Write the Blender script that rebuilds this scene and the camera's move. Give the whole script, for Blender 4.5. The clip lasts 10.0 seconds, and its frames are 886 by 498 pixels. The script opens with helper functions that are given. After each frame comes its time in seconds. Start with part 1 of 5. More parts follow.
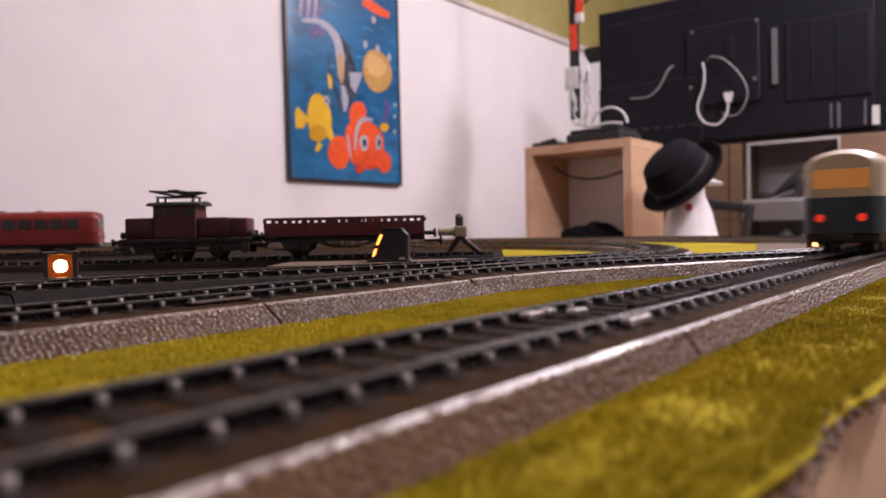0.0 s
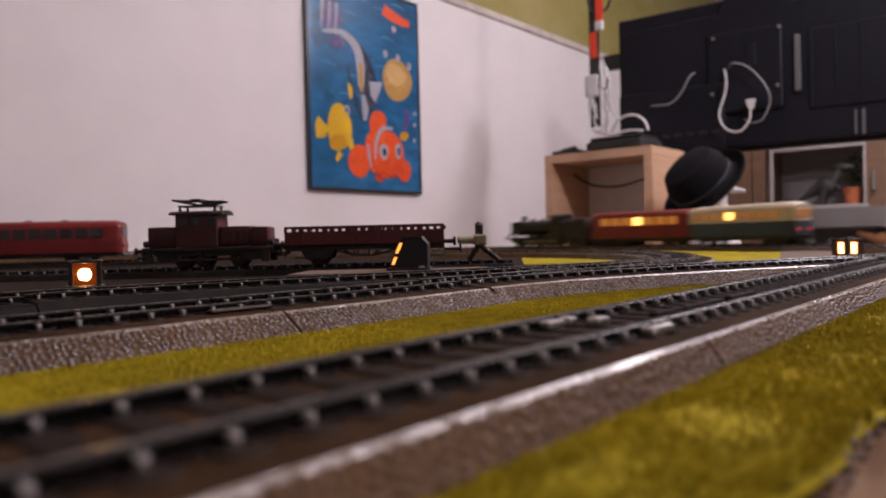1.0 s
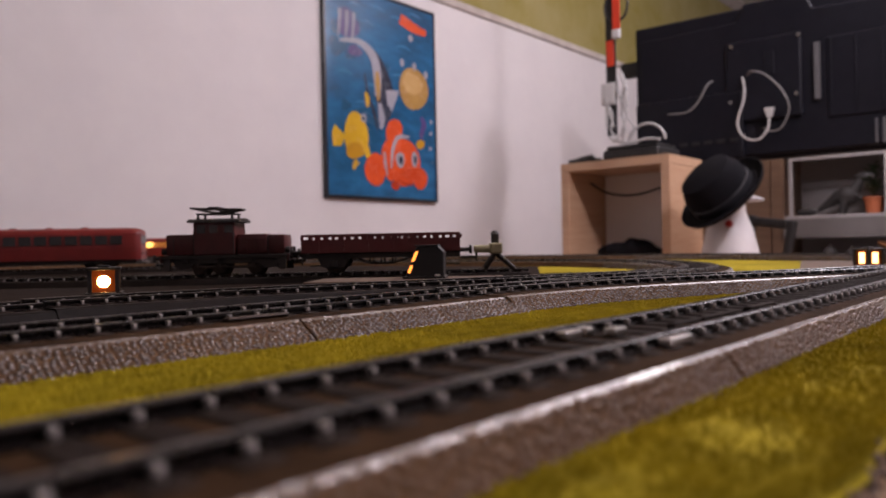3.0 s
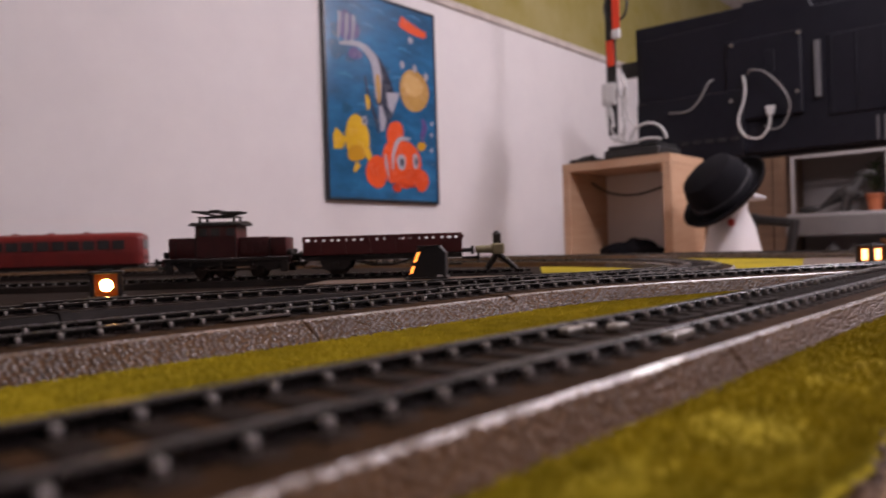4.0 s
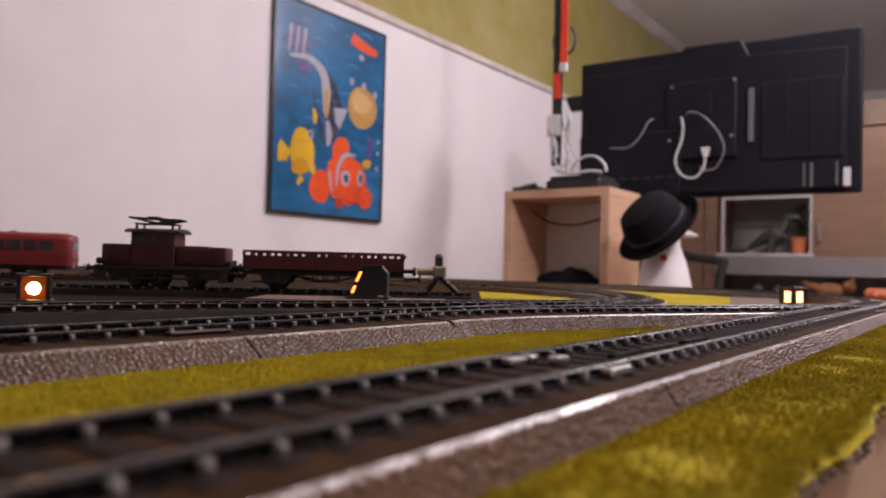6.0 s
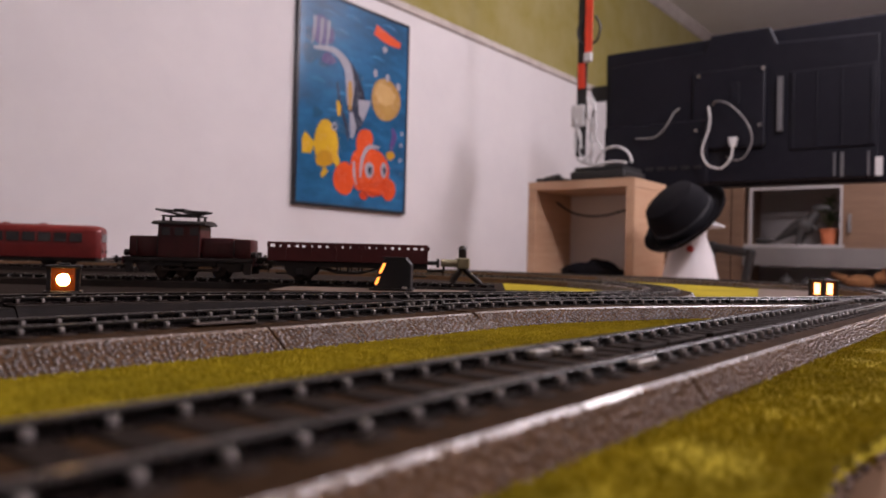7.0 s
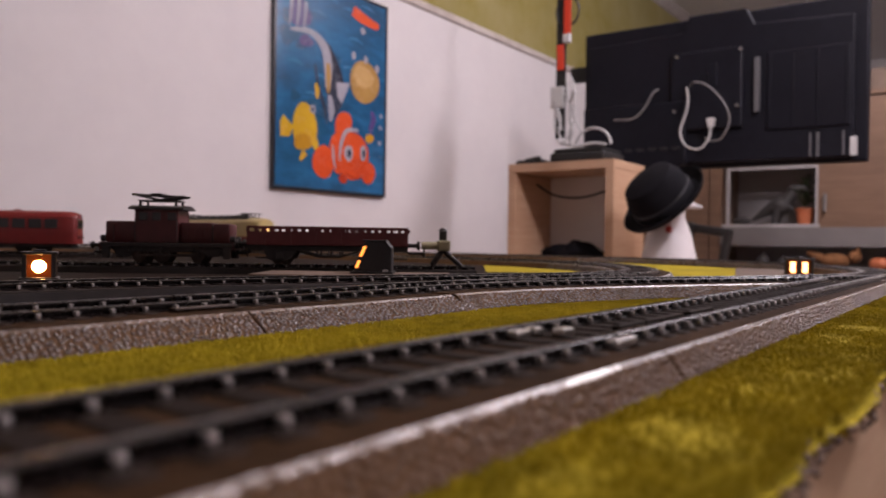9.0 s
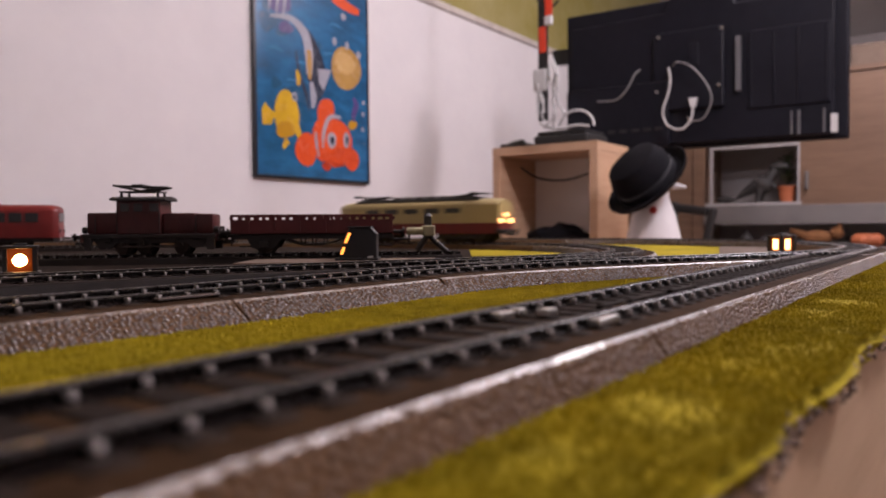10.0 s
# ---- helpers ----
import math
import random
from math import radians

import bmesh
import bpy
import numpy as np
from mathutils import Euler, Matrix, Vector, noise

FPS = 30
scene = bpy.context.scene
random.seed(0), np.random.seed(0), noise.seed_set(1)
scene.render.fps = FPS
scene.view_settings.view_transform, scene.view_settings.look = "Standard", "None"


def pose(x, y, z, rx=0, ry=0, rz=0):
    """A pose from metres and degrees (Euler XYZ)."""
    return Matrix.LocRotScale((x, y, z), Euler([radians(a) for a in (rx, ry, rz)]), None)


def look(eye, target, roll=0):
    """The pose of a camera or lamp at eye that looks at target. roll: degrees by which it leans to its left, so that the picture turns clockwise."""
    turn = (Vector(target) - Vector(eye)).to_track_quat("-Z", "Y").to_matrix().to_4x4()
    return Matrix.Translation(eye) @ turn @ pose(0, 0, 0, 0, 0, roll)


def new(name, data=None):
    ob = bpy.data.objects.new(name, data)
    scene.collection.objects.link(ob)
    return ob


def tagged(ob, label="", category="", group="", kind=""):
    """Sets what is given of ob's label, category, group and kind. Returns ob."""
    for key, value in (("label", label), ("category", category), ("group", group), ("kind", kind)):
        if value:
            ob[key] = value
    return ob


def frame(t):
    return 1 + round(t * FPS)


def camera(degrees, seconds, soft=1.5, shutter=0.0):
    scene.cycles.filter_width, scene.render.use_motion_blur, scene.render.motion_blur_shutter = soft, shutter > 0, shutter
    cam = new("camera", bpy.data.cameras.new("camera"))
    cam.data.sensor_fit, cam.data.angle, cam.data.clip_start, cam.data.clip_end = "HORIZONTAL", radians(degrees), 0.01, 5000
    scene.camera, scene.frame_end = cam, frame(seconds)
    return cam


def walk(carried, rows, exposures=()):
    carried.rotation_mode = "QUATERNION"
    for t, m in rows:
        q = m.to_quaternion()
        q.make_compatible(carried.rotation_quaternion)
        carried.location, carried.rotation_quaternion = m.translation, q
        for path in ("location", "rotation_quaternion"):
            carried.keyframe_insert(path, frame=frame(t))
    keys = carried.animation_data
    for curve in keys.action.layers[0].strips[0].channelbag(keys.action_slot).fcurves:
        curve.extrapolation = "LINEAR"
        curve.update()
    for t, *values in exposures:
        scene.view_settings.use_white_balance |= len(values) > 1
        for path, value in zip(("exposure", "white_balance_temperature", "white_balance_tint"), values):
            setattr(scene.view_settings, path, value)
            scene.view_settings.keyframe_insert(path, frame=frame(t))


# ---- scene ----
cam = camera(62.0, 10.0, shutter=0.7)
# the lens stands open: the nearest rails are soft
cam.data.dof.use_dof = True
cam.data.dof.focus_distance = 0.25
cam.data.dof.aperture_fstop = 22.0
# seconds, eye, yaw from +y to the left, pitch up, lean
PATH = [
    (0, 0.00123, -0.00031, 0.01982, -51.942, -1.474, -1.268),
    (0.5, 0.00151, -0.00023, 0.01963, -51.291, -1.618, -1.645),
    (1, 0.00168, -0.00006, 0.01975, -50.410, -0.785, -1.374),
    (1.5, 0.00168, 0.00010, 0.01978, -49.283, -0.223, -1.097),
    (2, 0.00131, 0.00014, 0.01995, -49.741, -0.007, -0.588),
    (2.5, 0.00148, 0.00020, 0.01998, -49.763, -0.131, -0.673),
    (3.8, 0.00216, -0.00002, 0.01942, -48.219, -0.031, -2.014),
    (4, 0.00195, 0.00009, 0.01927, -49.034, 0.020, -1.769),
    (4.5, -0.00125, -0.00076, 0.02003, -54.447, 1.328, 0.385),
    (5, -0.00351, -0.00033, 0.02050, -60.344, 1.613, 1.982),
    (5.2, -0.00355, -0.00045, 0.02052, -61.400, 1.560, 1.880),
    (5.5, -0.00347, -0.00061, 0.02053, -60.173, 1.422, 1.681),
    (5.8, -0.00190, -0.00008, 0.02046, -55.500, 1.520, 1.520),
    (6, -0.00087, 0.00025, 0.02042, -53.757, 1.563, 1.424),
    (7.5, 0.00017, 0.00080, 0.02028, -51.538, 0.585, 1.191),
    (8, 0.00066, 0.00056, 0.02009, -51.499, -0.073, 0.265),
    (8.5, -0.00007, 0.00055, 0.02025, -52.380, -0.030, 1.028),
    (9, -0.00016, 0.00053, 0.02016, -53.455, -0.434, 0.829),
    (9.2, -0.00006, 0.00050, 0.02012, -54.150, -0.690, 0.660),
    (9.5, 0.00014, 0.00045, 0.02005, -53.972, -1.096, 0.379),
    (10, 0.00028, 0.00006, 0.01981, -54.525, -1.562, -0.457),
]


def seen_from(x, y, z, yaw, pitch, lean):
    ahead = Vector((-math.sin(radians(yaw)) * math.cos(radians(pitch)), math.cos(radians(yaw)) * math.cos(radians(pitch)), math.sin(radians(pitch))))
    eye = Vector((x, y, z))
    return look(eye, eye + ahead, lean)


walk(cam, [(t, seen_from(x, y, z, yaw, pitch, lean)) for t, x, y, z, yaw, pitch, lean in PATH], exposures=[(0.0, 0.52), (0.25, 0.34), (0.5, 0.20), (1.0, 0.05), (2.5, 0.0), (4.0, 0.0), (4.5, 0.04), (5.0, 0.20), (5.5, 0.30), (6.0, 0.24), (7.5, 0.04), (9.0, 0.05), (10.0, 0.2)])
# ---- world and lamps ----
CEIL, FLOOR, WALL_Y, BACK_X, LEFT_X, NEAR_Y = 1.72, -0.76, 1.84, 7.6, -2.8, -2.8

world = bpy.data.worlds.new("world")
scene.world = world
world.use_nodes = True
world.node_tree.nodes["Background"].inputs[0].default_value = (0.75, 0.70, 0.72, 1)
world.node_tree.nodes["Background"].inputs[1].default_value = 0.05


LAMP_AT = (1.25, -0.45, CEIL - 0.34)
LAMP_FAR = (2.75, 0.10, CEIL - 0.38)
for place, watts in ((LAMP_AT, 63.0), (LAMP_FAR, 36.0)):
    bulb = bpy.data.lights.new("pendant_lamp_light", "POINT")
    bulb.energy, bulb.color, bulb.shadow_soft_size = watts, (1.0, 0.884, 0.995), 0.09
    new("pendant_lamp_light", bulb).location = place


# ---- materials ----
def material(name, colour, rough=0.6, metal=0.0, second=None, scale=40.0, mix=0.5, bump=0.0, bump_scale=200.0, glow=0.0, glow_colour=None, wave=None, spec=0.5, coat=0.0):
    m = bpy.data.materials.new(name)
    m.use_nodes = True
    nt = m.node_tree
    b = nt.nodes["Principled BSDF"]
    b.inputs["Base Color"].default_value = (*colour, 1)
    b.inputs["Roughness"].default_value = rough
    b.inputs["Metallic"].default_value = metal
    b.inputs["Specular IOR Level"].default_value = spec
    b.inputs["Coat Weight"].default_value = coat
    co = nt.nodes.new("ShaderNodeTexCoord")
    src = co.outputs["Object"]
    if second is not None:
        if wave:
            mp = nt.nodes.new("ShaderNodeMapping")
            mp.inputs["Scale"].default_value = wave
            nt.links.new(src, mp.inputs["Vector"])
            csrc = mp.outputs["Vector"]
        else:
            csrc = src
        n1 = nt.nodes.new("ShaderNodeTexNoise")
        n1.inputs["Scale"].default_value, n1.inputs["Detail"].default_value = scale, 6
        n1.inputs["Roughness"].default_value = 0.65
        nt.links.new(csrc, n1.inputs["Vector"])
        n2 = nt.nodes.new("ShaderNodeTexNoise")
        n2.inputs["Scale"].default_value, n2.inputs["Detail"].default_value = scale * 0.13, 3
        nt.links.new(csrc, n2.inputs["Vector"])
        add = nt.nodes.new("ShaderNodeMath")
        add.operation = "ADD"
        nt.links.new(n1.outputs["Fac"], add.inputs[0])
        nt.links.new(n2.outputs["Fac"], add.inputs[1])
        ramp = nt.nodes.new("ShaderNodeMapRange")
        ramp.inputs["From Min"].default_value, ramp.inputs["From Max"].default_value = 0.75, 1.25
        ramp.inputs["To Min"].default_value, ramp.inputs["To Max"].default_value = 0.0, mix * 2
        nt.links.new(add.outputs[0], ramp.inputs["Value"])
        mx = nt.nodes.new("ShaderNodeMix")
        mx.data_type = "RGBA"
        mx.inputs["A"].default_value, mx.inputs["B"].default_value = (*colour, 1), (*second, 1)
        nt.links.new(ramp.outputs[0], mx.inputs["Factor"])
        nt.links.new(mx.outputs["Result"], b.inputs["Base Color"])
        rr = nt.nodes.new("ShaderNodeMapRange")
        rr.inputs["To Min"].default_value, rr.inputs["To Max"].default_value = max(rough - 0.1, 0.02), min(rough + 0.12, 1)
        nt.links.new(n1.outputs["Fac"], rr.inputs["Value"])
        nt.links.new(rr.outputs[0], b.inputs["Roughness"])
    if bump:
        nb = nt.nodes.new("ShaderNodeTexNoise")
        nb.inputs["Scale"].default_value, nb.inputs["Detail"].default_value = bump_scale, 4
        nt.links.new(src, nb.inputs["Vector"])
        bp = nt.nodes.new("ShaderNodeBump")
        bp.inputs["Strength"].default_value, bp.inputs["Distance"].default_value = bump, 0.5 / bump_scale
        nt.links.new(nb.outputs["Fac"], bp.inputs["Height"])
        nt.links.new(bp.outputs["Normal"], b.inputs["Normal"])
    if glow:
        b.inputs["Emission Color"].default_value = (*(glow_colour or colour), 1)
        b.inputs["Emission Strength"].default_value = glow
    return m


WALL = material("white_wall_paint", (0.72, 0.69, 0.68), 0.9, second=(0.64, 0.61, 0.61), scale=6, mix=0.35, bump=0.25, bump_scale=260)
YELLOW_WALL = material("sponged_yellow_green_paint", (0.34, 0.29, 0.115), 0.9, second=(0.27, 0.225, 0.05), scale=7, mix=0.6, bump=0.2, bump_scale=120)
CEILING = material("ceiling_paint", (0.88, 0.86, 0.84), 0.9, second=(0.82, 0.79, 0.77), scale=9, mix=0.4, bump=0.3, bump_scale=90)
FLOORING = material("brown_floor", (0.16, 0.07, 0.035), 0.45, second=(0.10, 0.045, 0.025), scale=12, wave=(1, 8, 1))
BORDER = material("wall_border_strip", (0.60, 0.55, 0.50), 0.8, second=(0.42, 0.36, 0.33), scale=25)
BIRCH = material("pale_wood_board", (0.55, 0.36, 0.23), 0.5, second=(0.46, 0.28, 0.17), scale=9, wave=(1, 1, 14), bump=0.05, bump_scale=150)
OAK = material("wardrobe_wood_front", (0.170, 0.098, 0.057), 0.55, second=(0.125, 0.070, 0.040), scale=7, wave=(1, 1, 9))
PLY = material("plywood_fascia", (0.68, 0.49, 0.31), 0.6, second=(0.58, 0.40, 0.24), scale=14, wave=(1, 1, 12), bump=0.1, bump_scale=300)
GREY_BOARD = material("grey_cabinet_board", (0.17, 0.155, 0.145), 0.6, second=(0.135, 0.125, 0.118), scale=8)
TV_BLACK = material("black_television_plastic", (0.0070, 0.0072, 0.0115), 0.42, second=(0.0105, 0.0106, 0.0160), scale=60, bump=0.15, bump_scale=900, spec=0.18)
BLACK = material("black_plastic", (0.010, 0.010, 0.011), 0.45, second=(0.02, 0.02, 0.02), scale=80)
FELT = material("black_felt", (0.006, 0.006, 0.008), 0.9, second=(0.011, 0.010, 0.012), scale=60, bump=0.3, bump_scale=400, spec=0.1)
SATIN = material("black_satin_band", (0.02, 0.02, 0.023), 0.35)
WHITE_PLASTIC = material("white_plastic", (0.58, 0.58, 0.57), 0.45)
ZINC = material("galvanised_plate", (0.80, 0.80, 0.80), 0.5, second=(0.7, 0.7, 0.7), scale=60)
STEEL = material("bright_steel", (0.75, 0.74, 0.72), 0.28, 1.0)
GRASS = material("yellow_green_flock", (0.42, 0.325, 0.015), 0.95, second=(0.24, 0.188, 0.009), scale=170, mix=0.5, bump=0.5, bump_scale=800, spec=0.1)
BALLAST = material("brown_stamped_ballast", (0.13, 0.070, 0.036), 0.25, second=(0.07, 0.043, 0.028), scale=220, mix=0.5, bump=0.85, bump_scale=700, spec=1.0, coat=0.6)
SLOPE = material("brown_ballast_side", (0.125, 0.068, 0.033), 0.75, second=(0.07, 0.038, 0.019), scale=240, mix=0.5, bump=0.5, bump_scale=1300, spec=0.1)
STONE = material("lacquered_ballast_stone", (0.080, 0.042, 0.020), 0.27, second=(0.048, 0.026, 0.013), scale=220, mix=0.5, spec=1.0, coat=0.5)
# paler and less glossy stone for the outer straight
DULL_STONE = material("dull_ballast_stone", (0.155, 0.080, 0.033), 0.30, second=(0.09, 0.046, 0.019), scale=220, mix=0.5, spec=0.36)
BED_TOP = material("printed_ballast_top", (0.050, 0.026, 0.012), 0.8, second=(0.022, 0.012, 0.006), scale=240, mix=0.5, bump=0.4, bump_scale=1500, spec=0.04)
# the same ballast, near black: shade on the rear tracks put into its colour
SHADED_BALLAST = material("shaded_ballast", (0.013, 0.008, 0.006), 0.65, second=(0.008, 0.006, 0.005), scale=200, bump=0.3, bump_scale=1400, spec=0.1)
RAIL = material("dark_browned_rail", (0.012, 0.008, 0.007), 0.27, 0.0, second=(0.006, 0.005, 0.005), scale=300, bump=0.1, bump_scale=2500, spec=0.26)
SLEEPER = material("dark_sleeper_print", (0.016, 0.012, 0.010), 0.7, second=(0.03, 0.021, 0.016), scale=300, spec=0.05)
CLIP = material("worn_rail_clip", (0.62, 0.59, 0.57), 0.24, 0.55, second=(0.20, 0.18, 0.17), scale=500)
DARK_GROUND = material("brown_painted_ground", (0.024, 0.014, 0.009), 0.9, second=(0.014, 0.009, 0.006), scale=60, mix=0.6, bump=0.5, bump_scale=700, spec=0.08)
PLATE = material("grey_tan_card", (0.17, 0.125, 0.095), 0.6, second=(0.12, 0.09, 0.07), scale=90, bump=0.2, bump_scale=500, spec=0.05)
CRUMBLE = material("torn_board_edge", (0.30, 0.20, 0.135), 0.9, second=(0.13, 0.085, 0.06), scale=150, mix=0.7, bump=1.0, bump_scale=500)
LOCO_RED = material("oxide_red_loco_paint", (0.085, 0.013, 0.013), 0.42, second=(0.055, 0.010, 0.010), scale=120)
BRIGHT_RED = material("bright_red_railcar_paint", (0.20, 0.015, 0.012), 0.35, second=(0.14, 0.011, 0.009), scale=90)
UNDER = material("dark_underframe", (0.016, 0.013, 0.012), 0.55, second=(0.03, 0.022, 0.018), scale=200)
WHEEL = material("browned_wheel", (0.06, 0.04, 0.03), 0.45, 0.4, second=(0.03, 0.022, 0.018), scale=200)
STEAM_BLACK = material("steam_loco_black", (0.010, 0.010, 0.010), 0.4, second=(0.02, 0.018, 0.016), scale=150)
CREAM = material("cream_coach_paint", (0.56, 0.47, 0.34), 0.38, second=(0.48, 0.40, 0.28), scale=90)
TEAL = material("blue_green_coach_paint", (0.014, 0.035, 0.058), 0.38, second=(0.010, 0.025, 0.045), scale=90)
OCHRE = material("beige_loco_paint", (0.55, 0.44, 0.20), 0.38, second=(0.48, 0.37, 0.17), scale=90)
WINE = material("wine_red_loco_paint", (0.20, 0.022, 0.02), 0.4, second=(0.15, 0.018, 0.017), scale=90)
WAGON_RED = material("wagon_red_paint", (0.125, 0.016, 0.016), 0.45, second=(0.085, 0.012, 0.012), scale=140)
ROOF_GREY = material("grey_roof_gear", (0.10, 0.095, 0.09), 0.5, second=(0.05, 0.05, 0.05), scale=150)
LIT = material("lit_carriage_window", (0.30, 0.10, 0.03), 0.3, glow=0.30, glow_colour=(1.0, 0.36, 0.06))
BULB = material("carriage_bulb_glow", (1.0, 0.7, 0.3), 0.3, glow=3.0, glow_colour=(1.0, 0.48, 0.10))
DIM = material("dim_amber_window", (0.22, 0.10, 0.04), 0.2, glow=0.17, glow_colour=(1.0, 0.36, 0.07))
GLASS_DARK = material("dark_window_pane", (0.03, 0.025, 0.025), 0.08)
LAMP_ORANGE = material("lantern_glow", (1.0, 0.5, 0.12), 0.3, glow=6.0, glow_colour=(1.0, 0.42, 0.15))
LAMP_HOT = material("bright_lantern_glow", (1.0, 0.75, 0.35), 0.3, glow=120.0, glow_colour=(1.0, 0.46, 0.12))
RED_LAMP = material("red_tail_lamp", (0.8, 0.02, 0.01), 0.3, glow=0.35, glow_colour=(1.0, 0.05, 0.02))
LAMP_RIM = material("orange_lantern_glass", (0.10, 0.02, 0.005), 0.25, glow=0.05, glow_colour=(1.0, 0.24, 0.02))
WINDOW_ORANGE = material("orange_lantern_window", (1.0, 0.35, 0.06), 0.3, glow=2.4, glow_colour=(1.0, 0.30, 0.05))
BUFFER_CREAM = material("yellowed_cream_plastic", (0.42, 0.38, 0.22), 0.5, second=(0.30, 0.26, 0.15), scale=200)
PRINT_BLUE = material("sea_blue_print", (0.028, 0.17, 0.36), 0.22, second=(0.012, 0.075, 0.17), scale=11, mix=0.55, wave=(1, 1, 2.2), spec=0.6)
FRAME_BLACK = material("black_frame", (0.012, 0.012, 0.016), 0.3)


def ink(name, colour, second):
    return material(name, colour, 0.25, second=second, scale=30, mix=0.5, spec=0.6)


INK_ORANGE = ink("orange_print", (0.80, 0.11, 0.025), (0.62, 0.07, 0.02))
INK_YELLOW = ink("yellow_print", (0.78, 0.50, 0.03), (0.62, 0.35, 0.02))
INK_TAN = ink("tan_print", (0.50, 0.30, 0.09), (0.36, 0.19, 0.05))
INK_DARK = ink("dark_print", (0.02, 0.022, 0.04), (0.04, 0.05, 0.08))
INK_PURPLE = ink("purple_print", (0.13, 0.08, 0.25), (0.06, 0.05, 0.16))
INK_TEAL = ink("deep_teal_print", (0.016, 0.105, 0.22), (0.010, 0.075, 0.16))
INK_SEA = ink("light_sea_print", (0.05, 0.25, 0.47), (0.04, 0.20, 0.40))
INK_PALE = ink("lilac_white_print", (0.42, 0.40, 0.44), (0.30, 0.31, 0.37))
INK_GOLD = ink("golden_print", (0.62, 0.33, 0.02), (0.50, 0.25, 0.02))
INK_SAND = ink("sand_print", (0.62, 0.40, 0.16), (0.50, 0.30, 0.11))
INK_RED = ink("deep_orange_print", (0.55, 0.055, 0.018), (0.42, 0.04, 0.015))
STRAP_RED = material("orange_red_strap", (0.75, 0.06, 0.02), 0.55, second=(0.6, 0.045, 0.018), scale=80)
LEAF = material("house_plant_leaf", (0.035, 0.065, 0.02), 0.5, second=(0.02, 0.04, 0.012), scale=60)
TERRACOTTA = material("orange_pot", (0.45, 0.13, 0.05), 0.6, second=(0.36, 0.10, 0.04), scale=40)
TOY_BROWN = material("brown_toy_fur", (0.22, 0.09, 0.03), 0.9, second=(0.14, 0.06, 0.02), scale=60, bump=0.5, bump_scale=300)
TOY_GREY = material("dark_grey_toy", (0.022, 0.02, 0.019), 0.6, second=(0.035, 0.03, 0.027), scale=50)
GOOSE = material("white_glazed_figure", (0.70, 0.68, 0.68), 0.4, second=(0.62, 0.6, 0.6), scale=20)
NICHE = material("pale_niche_back", (0.36, 0.335, 0.325), 0.7, second=(0.31, 0.29, 0.28), scale=6)
LABEL_GREY = material("grey_label", (0.11, 0.11, 0.115), 0.5)
GREY_CABLE = material("grey_cable", (0.24, 0.235, 0.23), 0.45)
PALE_CABLE = material("pale_grey_cable", (0.55, 0.55, 0.54), 0.4)
LAMP_GLASS = material("lamp_glass", (0.9, 0.88, 0.84), 0.4, glow=6.0, glow_colour=(1.0, 0.92, 0.90))


# ---- building helpers ----
def part(name, bm, mat, parent=None, label="", m=None, smooth=False):
    """Links a bmesh as one mesh object, under parent if one is given."""
    me = bpy.data.meshes.new(name)
    bm.to_mesh(me)
    bm.free()
    for mm in (mat if isinstance(mat, (list, tuple)) else [mat]):
        me.materials.append(mm)
    if smooth:
        me.shade_smooth()
        me.set_sharp_from_angle(angle=radians(38))
    ob = new(name, me)
    if m is not None:
        ob.matrix_world = m
    if parent is not None:
        ob.parent = parent
    if label:
        tagged(ob, label)
    return ob


def thing(name, label, category, m=None, group="", kind=""):
    ob = new(name)
    ob.empty_display_size = 0.01
    if m is not None:
        ob.matrix_basis = m
    return tagged(ob, label, category, group, kind)


def box(lo, hi, bevel=0.0, bm=None, segments=2, turn=None):
    bm = bm or bmesh.new()
    lo, hi = Vector(lo), Vector(hi)
    one = bmesh.new()
    bmesh.ops.create_cube(one, size=1.0)
    for v in one.verts:
        v.co = Vector((lo[i] + (v.co[i] + 0.5) * (hi[i] - lo[i]) for i in range(3)))
    if bevel:
        bmesh.ops.bevel(one, geom=one.edges[:], offset=bevel, segments=segments, profile=0.5, affect="EDGES", clamp_overlap=True)
    if turn is not None:
        bmesh.ops.transform(one, matrix=turn, verts=one.verts[:])
    return join(bm, one)


def join(bm, one):
    me = bpy.data.meshes.new("tmp")
    one.to_mesh(me)
    one.free()
    bm.from_mesh(me)
    bpy.data.meshes.remove(me)
    return bm


def rod(a, b, r, bm=None, n=12, r2=None, caps=True, bevel=0.0):
    """A cylinder or cone from a to b."""
    bm = bm or bmesh.new()
    a, b = Vector(a), Vector(b)
    one = bmesh.new()
    bmesh.ops.create_cone(one, cap_ends=caps, segments=n, radius1=r, radius2=r if r2 is None else r2, depth=(b - a).length)
    if bevel:
        rims = [e for e in one.edges if abs(e.verts[0].co.z - e.verts[1].co.z) < 1e-9]
        bmesh.ops.bevel(one, geom=rims, offset=bevel, segments=2, profile=0.5, affect="EDGES")
    q = (b - a).to_track_quat("Z", "Y").to_matrix().to_4x4()
    bmesh.ops.transform(one, matrix=Matrix.Translation((a + b) / 2) @ q, verts=one.verts[:])
    return join(bm, one)


def ball(c, r, bm=None, u=14, v=8, squash=(1, 1, 1)):
    bm = bm or bmesh.new()
    one = bmesh.new()
    bmesh.ops.create_uvsphere(one, u_segments=u, v_segments=v, radius=r)
    bmesh.ops.transform(one, matrix=Matrix.Translation(c) @ Matrix.Diagonal((*squash, 1)), verts=one.verts[:])
    return join(bm, one)


